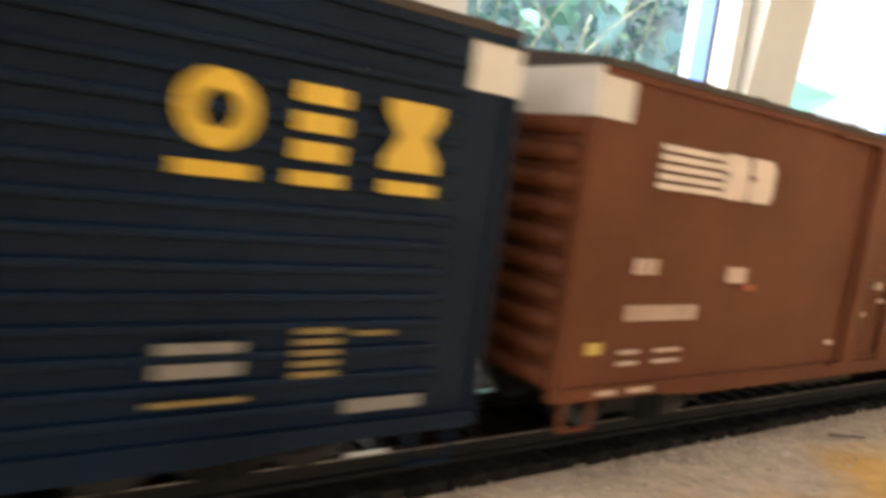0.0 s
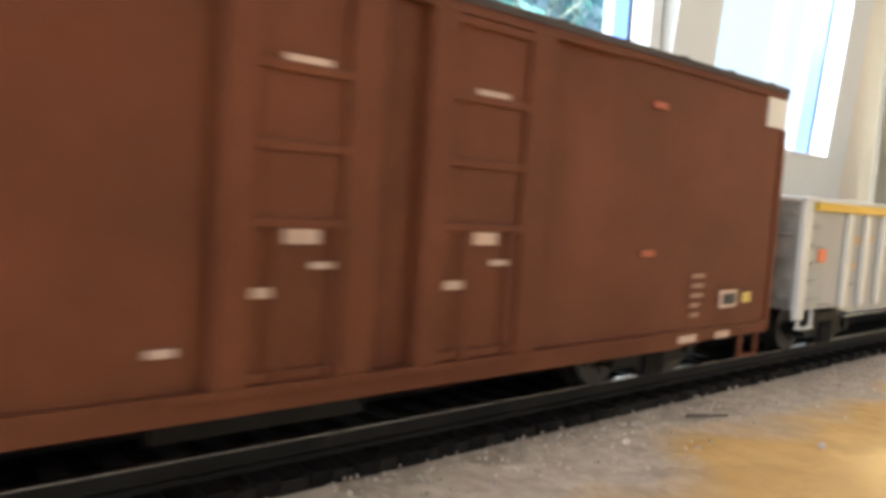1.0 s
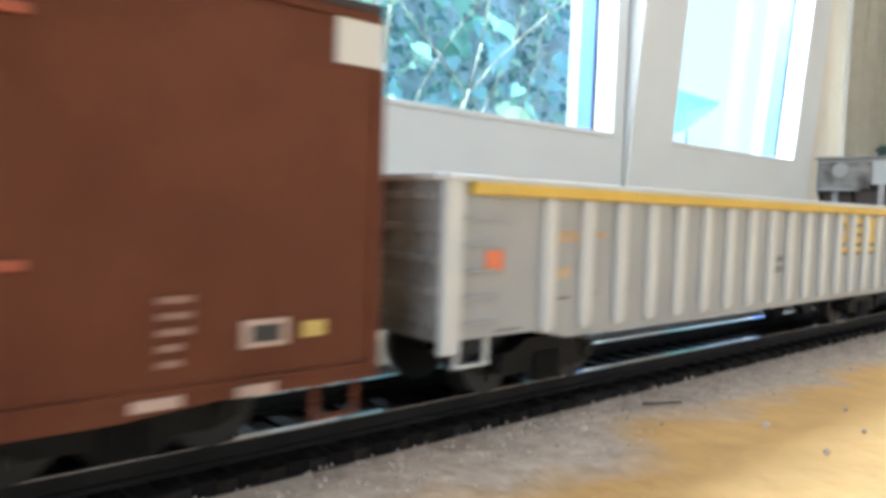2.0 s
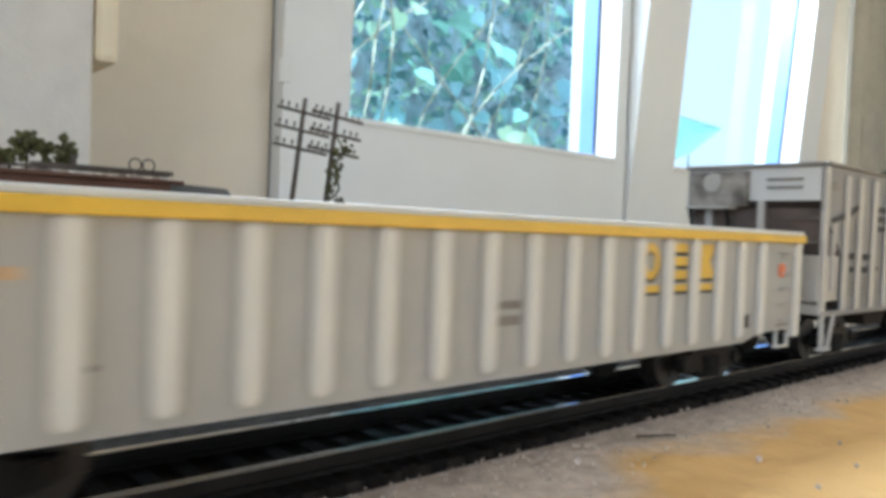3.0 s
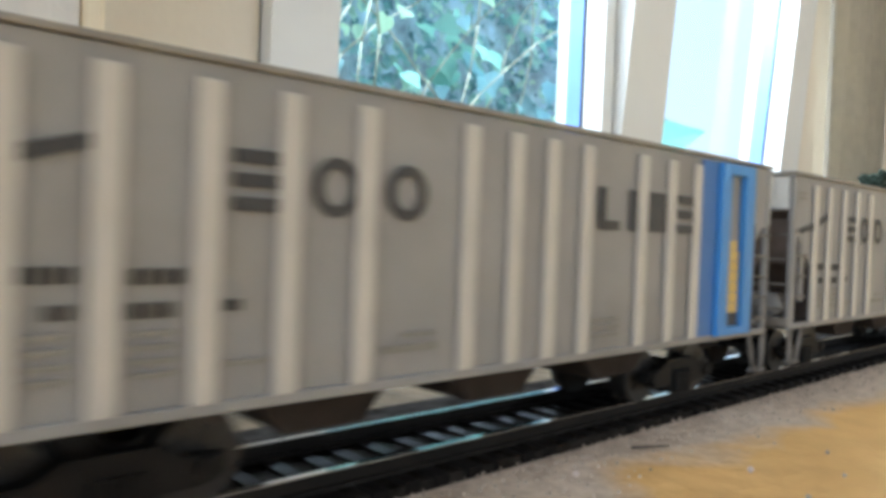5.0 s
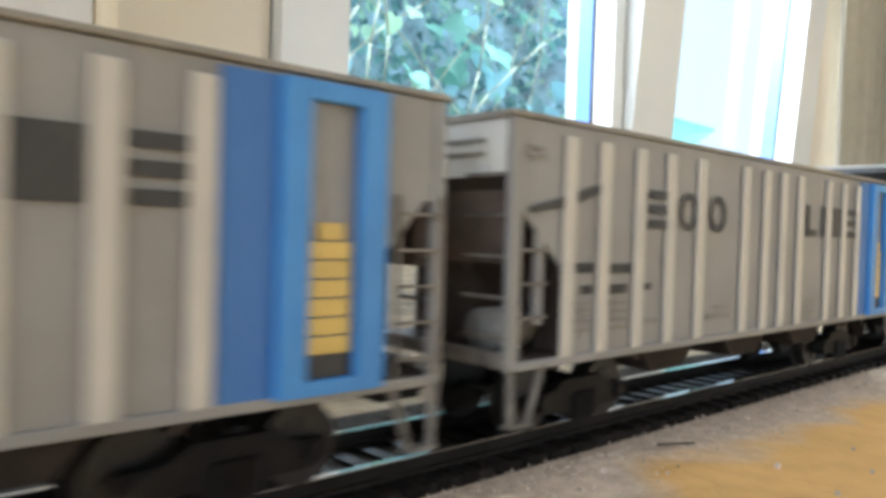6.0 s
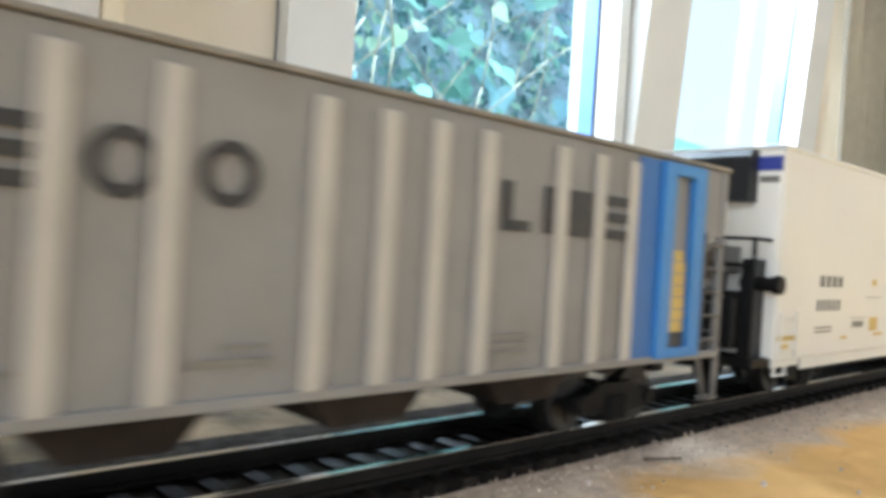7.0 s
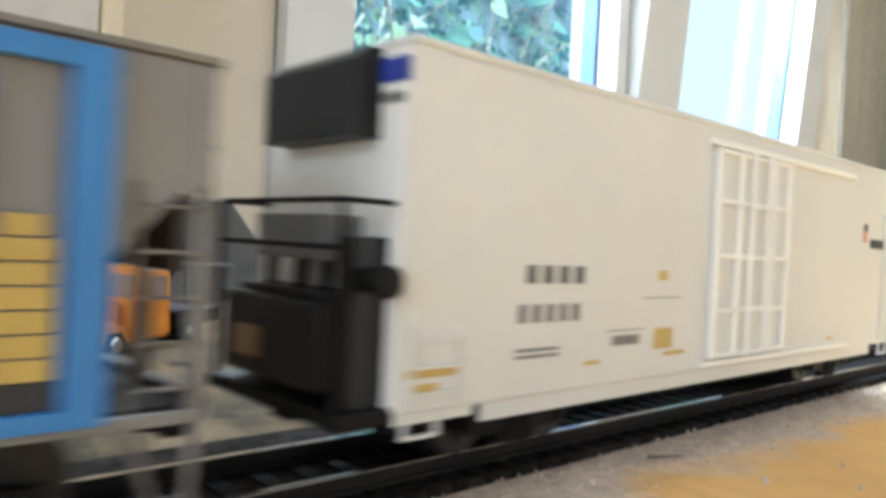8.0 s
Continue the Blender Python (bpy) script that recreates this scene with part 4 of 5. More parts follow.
    marks(e, "orange_mark", [(0.8165 - c, 0.8265 - c, 0.0256, 0.0268), (0.818 - c, 0.8222 - c, 0.0234, 0.0248), (0.8545 - c, 0.8585 - c, 0.0247, 0.0254), (0.8748 - c, 0.881 - c, 0.0262, 0.03), (0.8785 - c, 0.8855 - c, 0.0248, 0.0256), (0.8755 - c, 0.8785 - c, 0.0388, 0.0406), (0.955 - c, 0.958 - c, 0.0238, 0.0246)], M_GOLD, "orange and yellow safety marks")
    marks(e, "red_black_mark", [(0.977 - c, 0.979 - c, 0.0495, 0.0542)], M_ORANGE, "red and black mark")
    marks(e, "dark_mark", [(0.982 - c, 0.992 - c, 0.048, 0.0505), (0.977 - c, 0.979 - c, 0.0525, 0.0545)], M_INK, y=-HW - 0.0002)
    # thin slab added over the end; whiter than the body for light from the left
    part("end_sheet", boxes((-h - 0.0004, -h + 0.0002, -HW + 0.0006, HW - 0.0006, dz(z0 + 0.001), dz(z1 - 0.001))), M_BRIGHT, e, "added white end sheet, side light put into its colour")
    # front end: cooling unit, blue plates, platform with machinery
    bm = bmesh.new()
    prism(bm, [(-h - 0.005, dz(0.0572)), (-h, dz(0.0572)), (-h, dz(0.0692)), (-h - 0.003, dz(0.0692)), (-h - 0.005, dz(0.0675))], -0.0125, 0.0105)
    part("cooling_unit", bm, M_BLACK, e, "black ribbed cooling unit")
    for y in (-HW + 0.0005, 0.0118):
        bm = bmesh.new()
        cbox(bm, -h - 0.0007, -h, y, y + 0.0055, 0.0645, 0.0678)
        part("blue_plate", bm, M_VIOLET, e, "deep blue plate")
    bm = bmesh.new()
    cbox(bm, -h - 0.0007, -h, -HW + 0.001, -HW + 0.0055, 0.0618, 0.0632)
    part("end_lettering", bm, M_FAINT, e)
    bm = bmesh.new()
    cbox(bm, -h - 0.009, -h - 0.0001, -0.0125, 0.0135, 0.0235, 0.0352, 0.0006)
    part("machine_unit", bm, M_BLACK, e, "black machinery housing")
    part("machine_lid", boxes((-h - 0.007, -h - 0.0001, -0.0125, 0.0125, dz(0.0352), dz(0.0364)), bevel=0.0002), M_BLACK, e)
    for y in (-0.0075, -0.001, 0.0075):
        part("stay", cyl(bmesh.new(), (-h - 0.0045, y, dz(0.0362)), (-h - 0.0045, y, dz(0.0408)), 0.0009, seg=8), M_DARK, e, "dark upright stay")
    part("side_cabinet", boxes((-h - 0.006, -h - 0.0001, -0.0155, -0.0125, dz(0.0205), dz(0.044)), bevel=0.0003), M_BLACK, e)
    bm = bmesh.new()
    cbox(bm, -h - 0.006, -h - 0.0001, -0.0095, 0.010, 0.0405, 0.0468, 0.0004)
    part("motor_box", bm, material("dull_grey_metal", (0.2, 0.2, 0.2), 0.5, vary=0.2), e, "dull grey motor box")
    bm = bmesh.new()
    for y in (-0.0165, 0.0165):
        cyl(bm, (-h - 0.0085, y, dz(0.0215)), (-h - 0.0085, y, dz(0.0485)), 0.0005, seg=8)
        cyl(bm, (-h, y, dz(0.0485)), (-h - 0.0085, y, dz(0.0485)), 0.0004, seg=8)
    for z in (0.0485, 0.0425):
        cyl(bm, (-h - 0.0085, -0.0165, dz(z)), (-h - 0.0085, 0.0165, dz(z)), 0.0004, seg=8)
    part("railing", bm, M_DARK, e, "dark end railing")
    bm = bmesh.new()
    cbox(bm, -h - 0.0095, -h, -HW + 0.0008, HW - 0.0008, 0.0198, 0.0218, 0.0003)
    part("platform", bm, M_DARK, e)
    bm = bmesh.new()
    cyl(bm, (-h - 0.004, -HW - 0.0015, dz(0.0385)), (-h - 0.004, -0.012, dz(0.0385)), 0.0016, seg=12)
    cyl(bm, (-h - 0.004, -HW - 0.0025, dz(0.0385)), (-h - 0.004, -HW - 0.001, dz(0.0385)), 0.0021, seg=14)
    part("exhaust_pipe", bm, M_DARK, e)
    bm = bmesh.new()
    cbox(bm, -h - 0.0095, -h - 0.009, 0.002, 0.009, 0.0262, 0.0305)
    part("tan_panel", bm, material("tan_panel_paint", (0.25, 0.15, 0.07), 0.6), e, "brown control panel")
    bm = bmesh.new()
    cbox(bm, -h + 0.012, h - 0.012, -0.004, 0.004, z0 - 0.003, z0 + 0.002)
    cbox(bm, -0.03, 0.02, -0.013, -0.004, z0 - 0.004, z0 + 0.001)
    part("underframe", bm, M_DARK, e)
    return e


CARS = [navy_boxcar(), oxide_boxcar(), gondola(), hopper(-0.0008, True, "grey ribbed model hopper car, blue end stripe, cleaner pale end"),
        hopper(0.1792, False, "grey ribbed model hopper car, blue end stripe, brown grimy end"), reefer()]


# ---------------------------------------------------------------- scenery on the board
M_WOOD = material("weathered_pole_wood", (0.085, 0.065, 0.05), 0.85, vary=0.25, scale=150)
M_BROWN = material("brown_retaining_boards", (0.115, 0.05, 0.028), 0.75, vary=0.25, scale=60)
M_SLATE = material("grey_ramp_card", (0.13, 0.125, 0.12), 0.85, vary=0.12, scale=60)
M_STONE = material("pale_rubble", (0.42, 0.36, 0.3), 0.9, vary=0.3, scale=200)
M_MOSS = material("olive_foam_foliage", (0.075, 0.07, 0.022), 0.95, vary=0.5, scale=200)
M_BUSH = material("dark_green_foliage", (0.012, 0.022, 0.012), 0.95, vary=0.4, scale=120)
M_TRUCK = material("orange_yellow_truck_plastic", (0.75, 0.27, 0.02), 0.35, vary=0.06, scale=150)
M_CHROME = material("chrome", (0.75, 0.75, 0.75), 0.2, 1.0, vary=0.1, scale=200)
M_TYRE = material("black_tyre", (0.012, 0.012, 0.012), 0.7, vary=0.2, scale=200)
M_CAB = material("clear_cab_glazing", (0.32, 0.24, 0.2), 0.15, vary=0.1, scale=100)
M_ROAD = material("pale_road_slab", (0.2, 0.165, 0.115), 0.9, vary=0.2, scale=60, bump=0.3)
M_CLOTH = material("pale_curtain_cloth", (0.85, 0.8, 0.7), 0.9, vary=0.05, scale=30)
M_CUPBOARD = material("brown_cupboard_wood", (0.3, 0.16, 0.07), 0.5, vary=0.2, scale=12)


def telegraph_pole(x, y, lean, label):
    e = tagged(new("telegraph_pole"), label, "telegraph pole", "poles beside the track")
    e.matrix_basis = pose(x, y, GROUND - 0.001, 0, lean, -4)
    part("pole", cyl(bmesh.new(), (0, 0, 0), (0, 0, 0.1235), 0.0021, 0.0016, 10), M_WOOD, e, smooth=True)
    for z in (0.113, 0.1005, 0.088):
        arm = part("crossarm", boxes((-0.0205, 0.0205, -0.0028, -0.0016, z - 0.001, z + 0.001), bevel=0.0002), M_WOOD, e)
        for k in (-0.0175, -0.0125, -0.0065, 0.0065, 0.0115, 0.0165):
            bm = cyl(bmesh.new(), (k, -0.0022, z + 0.001), (k, -0.0022, z + 0.0032), 0.0004, seg=6)
            cyl(bm, (k, -0.0022, z + 0.003), (k, -0.0022, z + 0.005), 0.0010, 0.0007, 8)
            part("insulator", bm, M_WOOD, arm)
    return e


def clump(bm, c, r, n, rnd):
    for _ in range(n):
        d = Vector((rnd.gauss(0, 1), rnd.gauss(0, 1), rnd.gauss(0, 1))).normalized() * r * rnd.uniform(0.2, 1)
        g = bmesh.ops.create_icosphere(bm, subdivisions=1, radius=r * rnd.uniform(0.16, 0.36), matrix=Matrix.Translation(Vector(c) + d))
        for v in g["verts"]:
            v.co += Vector((rnd.uniform(-1, 1), rnd.uniform(-1, 1), rnd.uniform(-1, 1))) * r * 0.09


def scenery():
    rnd = random.Random(5)
    telegraph_pole(0.2545, 0.45, 6.2, "weathered brown model telegraph pole with three crossarms, leaning")
    telegraph_pole(0.2795, 0.447, 6.2, "weathered brown model telegraph pole with a climbing vine, leaning")
    # vine on the second pole
    e = tagged(new("climbing_vine"), "olive green model vine climbing a telegraph pole", "plant")
    e.matrix_basis = pose(0.2795, 0.447, GROUND - 0.001, 0, 6.2, 0)
    bm = bmesh.new()
    last = Vector((0.004, -0.004, 0.0))
    for i in range(22):
        p = Vector((0.0045 * math.sin(i * 1.1) + 0.003, -0.004 + 0.002 * math.cos(i * 1.1), 0.0045 * (i + 1)))
        cyl(bm, last, p, 0.0007, seg=6)
        last = p
    part("stem", bm, M_MOSS, e)
    bm = bmesh.new()
    for i in range(13):
        clump(bm, (rnd.uniform(-0.002, 0.010), -0.005, 0.018 + 0.0062 * i), 0.0056, 11, rnd)
    tagged(part("leaves", bm, M_MOSS, e), kind="stuff")
    # brown retaining wall with rubble, girder and bushes
    tagged(part("retaining_wall", boxes((-0.25, 0.157, 0.40, 0.46, GROUND - 0.001, 0.0612), (-0.25, 0.164, 0.398, 0.462, 0.0612, 0.0632), bevel=0.0006), M_BROWN),
           "brown boarded retaining wall with rubble on top", "retaining wall")
    tagged(part("ramp", prism(bmesh.new(), [(0.157, GROUND - 0.001), (0.235, GROUND - 0.001), (0.1905, 0.0605), (0.157, 0.0620)], 0.402, 0.458), M_SLATE), "grey card ramp beside the retaining wall", "ramp")
    bm = bmesh.new()
    for i in range(90):
        x = -0.1 + 0.258 * rnd.random()
        g = bmesh.ops.create_icosphere(bm, subdivisions=1, radius=rnd.uniform(0.0012, 0.0028), matrix=Matrix.Translation((x, rnd.uniform(0.401, 0.42), 0.0634)))
        for v in g["verts"]:
            v.co += Vector((rnd.uniform(-1, 1), rnd.uniform(-1, 1), rnd.uniform(-1, 1))) * 0.0005
    tagged(part("rubble", bm, M_STONE), "pale rubble along the retaining wall's top", "rubble", "", "stuff")
    e = tagged(new("girder"), "dark model girder with small fittings on rubble", "girder")
    e.location = (0.08, 0.404, 0.0648)
    part("beam", boxes((-0.16, 0.077, -0.0015, 0.0015, 0.0, 0.0014), (0.01, 0.079, -0.0025, 0.0025, 0.0006, 0.003), bevel=0.0002), M_WOOD, e)
    part("stub", boxes((0.028, 0.0305, -0.001, 0.001, 0.002, 0.008), bevel=0.0002), M_WOOD, e)
    for k in (0.0, 0.007):
        bm = bmesh.new()
        n = 18
        pts = [Vector((0.0595 + k + 0.0032 * math.cos(a), 0, 0.0055 + 0.0032 * math.sin(a))) for a in (2 * math.pi * i / n for i in range(n))]
        for i in range(n):
            cyl(bm, pts[i], pts[(i + 1) % n], 0.0004, seg=6)
        part("ring_fitting", bm, M_DARK, e)
    for x, z, r in ((0.083, 0.067, 0.0066), (0.0905, 0.0735, 0.0078), (0.0985, 0.0705, 0.0066), (0.107, 0.0695, 0.0084)):
        bm = cyl(bmesh.new(), (x, 0.414, 0.0625), (x, 0.414, z + r * 0.4), 0.0009, 0.0005, 7)
        clump(bm, (x, 0.414, z + r * 0.5), r, 26, rnd)
        tagged(part("model_bush", bm, M_MOSS), "small olive brown model bush on the wall", "bush", "bushes on the wall")
    # road slab with a pale kerb
    tagged(part("road_slab", boxes((-0.12, 0.3, 0.18, 0.3, GROUND - 0.004, GROUND + 0.0015), bevel=0.0008), M_ROAD), "pale sandy road slab behind the track", "road")
    tagged(part("low_wall", boxes((-0.1, 0.16, 0.335, 0.345, GROUND - 0.001, 0.026), (-0.1, 0.16, 0.333, 0.347, 0.026, 0.028), bevel=0.0005), M_SLATE), "low grey-green model wall", "wall")
    # dark bush far along the board
    e = tagged(new("model_tree"), "dark green bushy model tree", "tree")
    e.location = (1.93, 0.6, GROUND)
    part("trunk", cyl(bmesh.new(), (0, 0, -0.002), (0, 0, 0.16), 0.006, 0.003, 8), M_WOOD, e)
    bm = bmesh.new()
    for i in range(14):
        clump(bm, (rnd.uniform(-0.035, 0.045), rnd.uniform(-0.03, 0.03), 0.165 + rnd.uniform(-0.03, 0.045)), 0.022, 16, rnd)
    tagged(part("crown", bm, M_BUSH, e), kind="stuff")
    # small marks on the gravel
    bm = cyl(bmesh.new(), (0.1115, 0.0725, GROUND + 0.0003), (0.1185, 0.0692, GROUND + 0.0003), 0.0003, 0.0002, 6)
    tagged(part("twig", bm, M_WOOD), "thin brown twig lying on the gravel", "twig")
    for x, y, r, m in ((0.0925, 0.0703, 0.0006, M_LETTER), (0.118, 0.054, 0.0006, M_LETTER), (0.112, 0.0425, 0.0005, M_STONE), (0.128, 0.043, 0.0004, M_STONE), (0.14, 0.05, 0.0004, M_STONE)):
        g = bmesh.new()
        bmesh.ops.create_icosphere(g, subdivisions=1, radius=r, matrix=Matrix.Translation((x, y, GROUND)))
        tagged(part("pebble", g, m), "tiny pebble on the sand", "pebble", "pebbles")
    bm = bmesh.new()
    for i in range(2600):
        x, y = rnd.uniform(-0.02, 0.7), 0.079 - abs(rnd.gauss(0, 0.007))
        r = rnd.uniform(0.00012, 0.00034)
        bmesh.ops.create_icosphere(bm, subdivisions=1, radius=r, matrix=Matrix.Translation((x, y, GROUND + 0.0001)))
    tagged(part("gravel", bm, material("grey_gravel", (0.42, 0.34, 0.27), 0.95, vary=0.5, scale=400)), "grey-brown gravel beside the track", "gravel", "", "stuff")


scenery()


def truck():
    e = tagged(new("toy_truck"), "orange-yellow toy truck with chrome grille, parked on the road", "truck")
    e.matrix_basis = pose(0.0700, 0.2170, GROUND + 0.0005, 0, 0, 33) @ Matrix.Diagonal((0.88, 0.88, 0.92, 1))
    # nose points to -x; body lengths in metres
    bm = bmesh.new()
    prism(bm, [(-0.026, 0.007), (-0.012, 0.007), (-0.012, 0.0178), (-0.018, 0.0172), (-0.0245, 0.0155), (-0.0265, 0.013)], -0.0068, 0.0068)
    bmesh.ops.bevel(bm, geom=bm.edges[:], offset=0.0012, segments=2, affect="EDGES")
    part("hood", bm, M_TRUCK, e, smooth=False)
    bm = bmesh.new()
    prism(bm, [(-0.0125, 0.006), (0.006, 0.006), (0.005, 0.0255), (0.0032, 0.0278), (-0.0085, 0.0278), (-0.0102, 0.0262), (-0.0125, 0.0185)], -0.0125, 0.0125)
    bmesh.ops.bevel(bm, geom=bm.edges[:], offset=0.0012, segments=3, affect="EDGES")
    cab = part("cab", bm, M_TRUCK, e)
    part("side_window", boxes((-0.0068, 0.0022, -0.0127, -0.0123, 0.0185, 0.025), bevel=0.0001), M_CAB, cab, "dark side window")
    bm = bmesh.new()
    prism(bm, [(-0.01275, 0.0188), (-0.0123, 0.0188), (-0.0103, 0.0255), (-0.0107, 0.0255)], -0.0105, -0.0006)
    prism(bm, [(-0.01275, 0.0188), (-0.0123, 0.0188), (-0.0103, 0.0255), (-0.0107, 0.0255)], 0.0006, 0.0105)
    part("windscreen", bm, M_CAB, cab, "split windscreen")
    bm = bmesh.new()
    for k in range(6):
        box(bm, -0.0275, -0.0262, -0.0055, 0.0055, 0.0072 + k * 0.0011, 0.0078 + k * 0.0011)
    part("grille", bm, M_CHROME, e, "chrome barred grille")
    part("bumper", boxes((-0.0295, -0.028, -0.0125, 0.0125, 0.0045, 0.0065), bevel=0.0005), M_CHROME, e, "chrome bumper")
    for s in (-1, 1):
        bm = bmesh.new()
        prism(bm, [(-0.0275, 0.0062), (-0.0255, 0.0105), (-0.021, 0.0122), (-0.0165, 0.0108), (-0.0135, 0.0062), (-0.0155, 0.0062), (-0.018, 0.0095), (-0.024, 0.0095), (-0.026, 0.0062)], s * 0.0068, s * 0.0122)
        part("fender", bm, M_TRUCK, e)
        part("headlight", cyl(bmesh.new(), (-0.0272, s * 0.009, 0.0112), (-0.0255, s * 0.009, 0.0112), 0.0016, seg=12), M_CHROME, e, "chrome headlight")
    for x in (-0.020, 0.0175):
        for s in (-1, 1):
            bm = cyl(bmesh.new(), (x, s * 0.0085, 0.0056), (x, s * 0.012, 0.0056), 0.0056, seg=20)
            w = part("wheel", bm, M_TYRE, e, "black tyre")
            part("hub", cyl(bmesh.new(), (x, s * 0.0118, 0.0056), (x, s * 0.0126, 0.0056), 0.0028, 0.002, 14), M_CHROME, w, "chrome hub")
    part("chassis", boxes((-0.024, 0.034, -0.005, 0.005, 0.005, 0.0075), bevel=0.0003), M_DARK, e)
    part("bed", boxes((0.0075, 0.034, -0.0125, 0.0125, 0.0085, 0.0135), bevel=0.0006), M_DARK, e)
    bm = cyl(bmesh.new(), (0.008, 0.004, 0.014), (0.03, 0.0, 0.034), 0.0008, seg=8)
    cyl(bm, (0.008, -0.004, 0.014), (0.03, 0.0, 0.034), 0.0008, seg=8)
    part("boom", bm, M_DARK, e, "dark towing boom")
    part("cable", cyl(bmesh.new(), (0.03, 0.0, 0.034), (0.031, 0, 0.012), 0.0003, seg=6), M_DARK, e)
    part("light_bar", boxes((-0.0075, -0.0055, -0.010, 0.010, 0.0278, 0.0288), bevel=0.0003), M_CHROME, e, "chrome roof bar")
    part("beacon", cyl(bmesh.new(), (-0.0035, 0, 0.0278), (-0.0035, 0, 0.0318), 0.0016, 0.0012, 12), M_TRUCK, e, "orange roof beacon")


truck()


# ---------------------------------------------------------------- curtain and cupboard by the window
def curtain():
    bm = bmesh.new()
    n, h0, h1 = 60, FLOOR_Z + 0.3, 1.5
    cols = []
    for i in range(n + 1):
        x = 2.06 + 0.36 * i / n
        y = 0.755 + 0.016 * math.sin(i * 0.62) + 0.006 * math.sin(i * 1.7)
        cols.append((bm.verts.new((x, y, h0)), bm.verts.new((x, y, h1))))
    for a, b in zip(cols, cols[1:]):
        bm.faces.new((a[0], b[0], b[1], a[1]))
    bmesh.ops.solidify(bm, geom=bm.faces[:], thickness=0.002)
    tagged(part("curtain", bm, M_CLOTH, smooth=True), "pale cream curtain hanging in folds beside the window", "curtain")
    e = tagged(new("wall_cupboard"), "brown wooden cupboard on the wall", "cupboard")
    e.location = (2.62, 0.64, 0.62)
    part("body", boxes((-0.16, 0.25, 0, 0.158, 0, 0.5), bevel=0.004), M_CUPBOARD, e)
    part("door", boxes((-0.15, 0.24, -0.018, 0, 0.01, 0.49), bevel=0.004), M_CUPBOARD, e)


curtain()


# ---------------------------------------------------------------- ivy outside
def ivy():
    rnd = random.Random(11)
    # leaf greens pushed to teal: the sky's blue tint and haze mixed in
    leaf_mats = [material("ivy_leaf_hazy_mid", (0.22, 0.46, 0.39), 0.6, vary=0.25, scale=30), material("ivy_leaf_hazy_pale", (0.44, 0.64, 0.44), 0.6, vary=0.2, scale=30),
                 material("ivy_leaf_hazy_deep", (0.17, 0.34, 0.38), 0.6, vary=0.3, scale=30)]
    for m in leaf_mats:
        nt = m.node_tree
        bsdf = nt.nodes["Principled BSDF"]
        info, hsv = nt.nodes.new("ShaderNodeObjectInfo"), nt.nodes.new("ShaderNodeHueSaturation")
        span = nt.nodes.new("ShaderNodeMapRange")
        span.inputs[3].default_value, span.inputs[4].default_value = 0.75, 1.25
        nt.links.new(info.outputs["Random"], span.inputs[0])
        nt.links.new(span.outputs[0], hsv.inputs["Value"])
        nt.links.new(bsdf.inputs["Base Color"].links[0].from_socket, hsv.inputs["Color"])
        nt.links.new(hsv.outputs[0], bsdf.inputs["Base Color"])
        thin, both = nt.nodes.new("ShaderNodeBsdfTranslucent"), nt.nodes.new("ShaderNodeMixShader")
        nt.links.new(hsv.outputs[0], thin.inputs["Color"])
        both.inputs[0].default_value = 0.45
        nt.links.new(bsdf.outputs[0], both.inputs[1])
        nt.links.new(thin.outputs[0], both.inputs[2])
        nt.links.new(both.outputs[0], nt.nodes["Material Output"].inputs["Surface"])
    meshes = []
    for m in leaf_mats:
        for k in range(2):
            bm = bmesh.new()
            out = [(0, -0.5), (0.32, -0.62), (0.56, -0.3), (0.5, 0.0), (0.3, 0.3), (0.08, 0.62), (0, 0.72), (-0.08, 0.62), (-0.3, 0.3), (-0.5, 0.0), (-0.56, -0.3), (-0.32, -0.62)]
            if k:
                out = [(x * (1.15 if abs(x) > 0.4 else 0.8), y) for x, y in out]
            mid = [bm.verts.new((0, y, 0)) for y in (-0.5, 0.0, 0.72)]
            rim = {}
            for x, y in out:
                rim[(x, y)] = bm.verts.new((x, y, 0.16 * abs(x) + rnd.uniform(-0.03, 0.05))) if x else None
            for side in (1, -1):
                pts = [p for p in out if p[0] * side > 0]
                pts.sort(key=lambda p: p[1])
                ring_v = [rim[p] for p in pts]
                lower = [v for v in ring_v if v.co.y < 0.02]
                upper = [v for v in ring_v if v.co.y >= -0.02]
                for a, b in zip(lower, lower[1:]):
                    bm.faces.new((mid[0], a, b)) if side > 0 else bm.faces.new((mid[0], b, a))
                bm.faces.new((mid[0], lower[-1], mid[1])) if side > 0 else bm.faces.new((mid[0], mid[1], lower[-1]))
                chain = [lower[-1]] + [v for v in upper if v is not lower[-1]]
                for a, b in zip(chain, chain[1:]):
                    bm.faces.new((mid[1], a, b)) if side > 0 else bm.faces.new((mid[1], b, a))
                bm.faces.new((mid[1], chain[-1], mid[2])) if side > 0 else bm.faces.new((mid[1], mid[2], chain[-1]))
            me = bpy.data.meshes.new("leaf")
            bm.to_mesh(me)
            bm.free()
            me.materials.append(m)
            me.polygons.foreach_set("use_smooth", [True] * len(me.polygons))
            meshes.append(me)
    e = tagged(new("ivy_hedge"), "green ivy hedge with large leaves and pale stems outside the window", "ivy")
    e.location = (1.2, 1.35, -0.2)
    for i in range(295):
        x, z = rnd.uniform(-0.75, 0.72), rnd.uniform(0.25, 1.25)
        depth = rnd.uniform(-0.12, 0.1)
        kind = rnd.choice((0, 0, 0, 1, 2, 2)) * 2 + rnd.randrange(2)
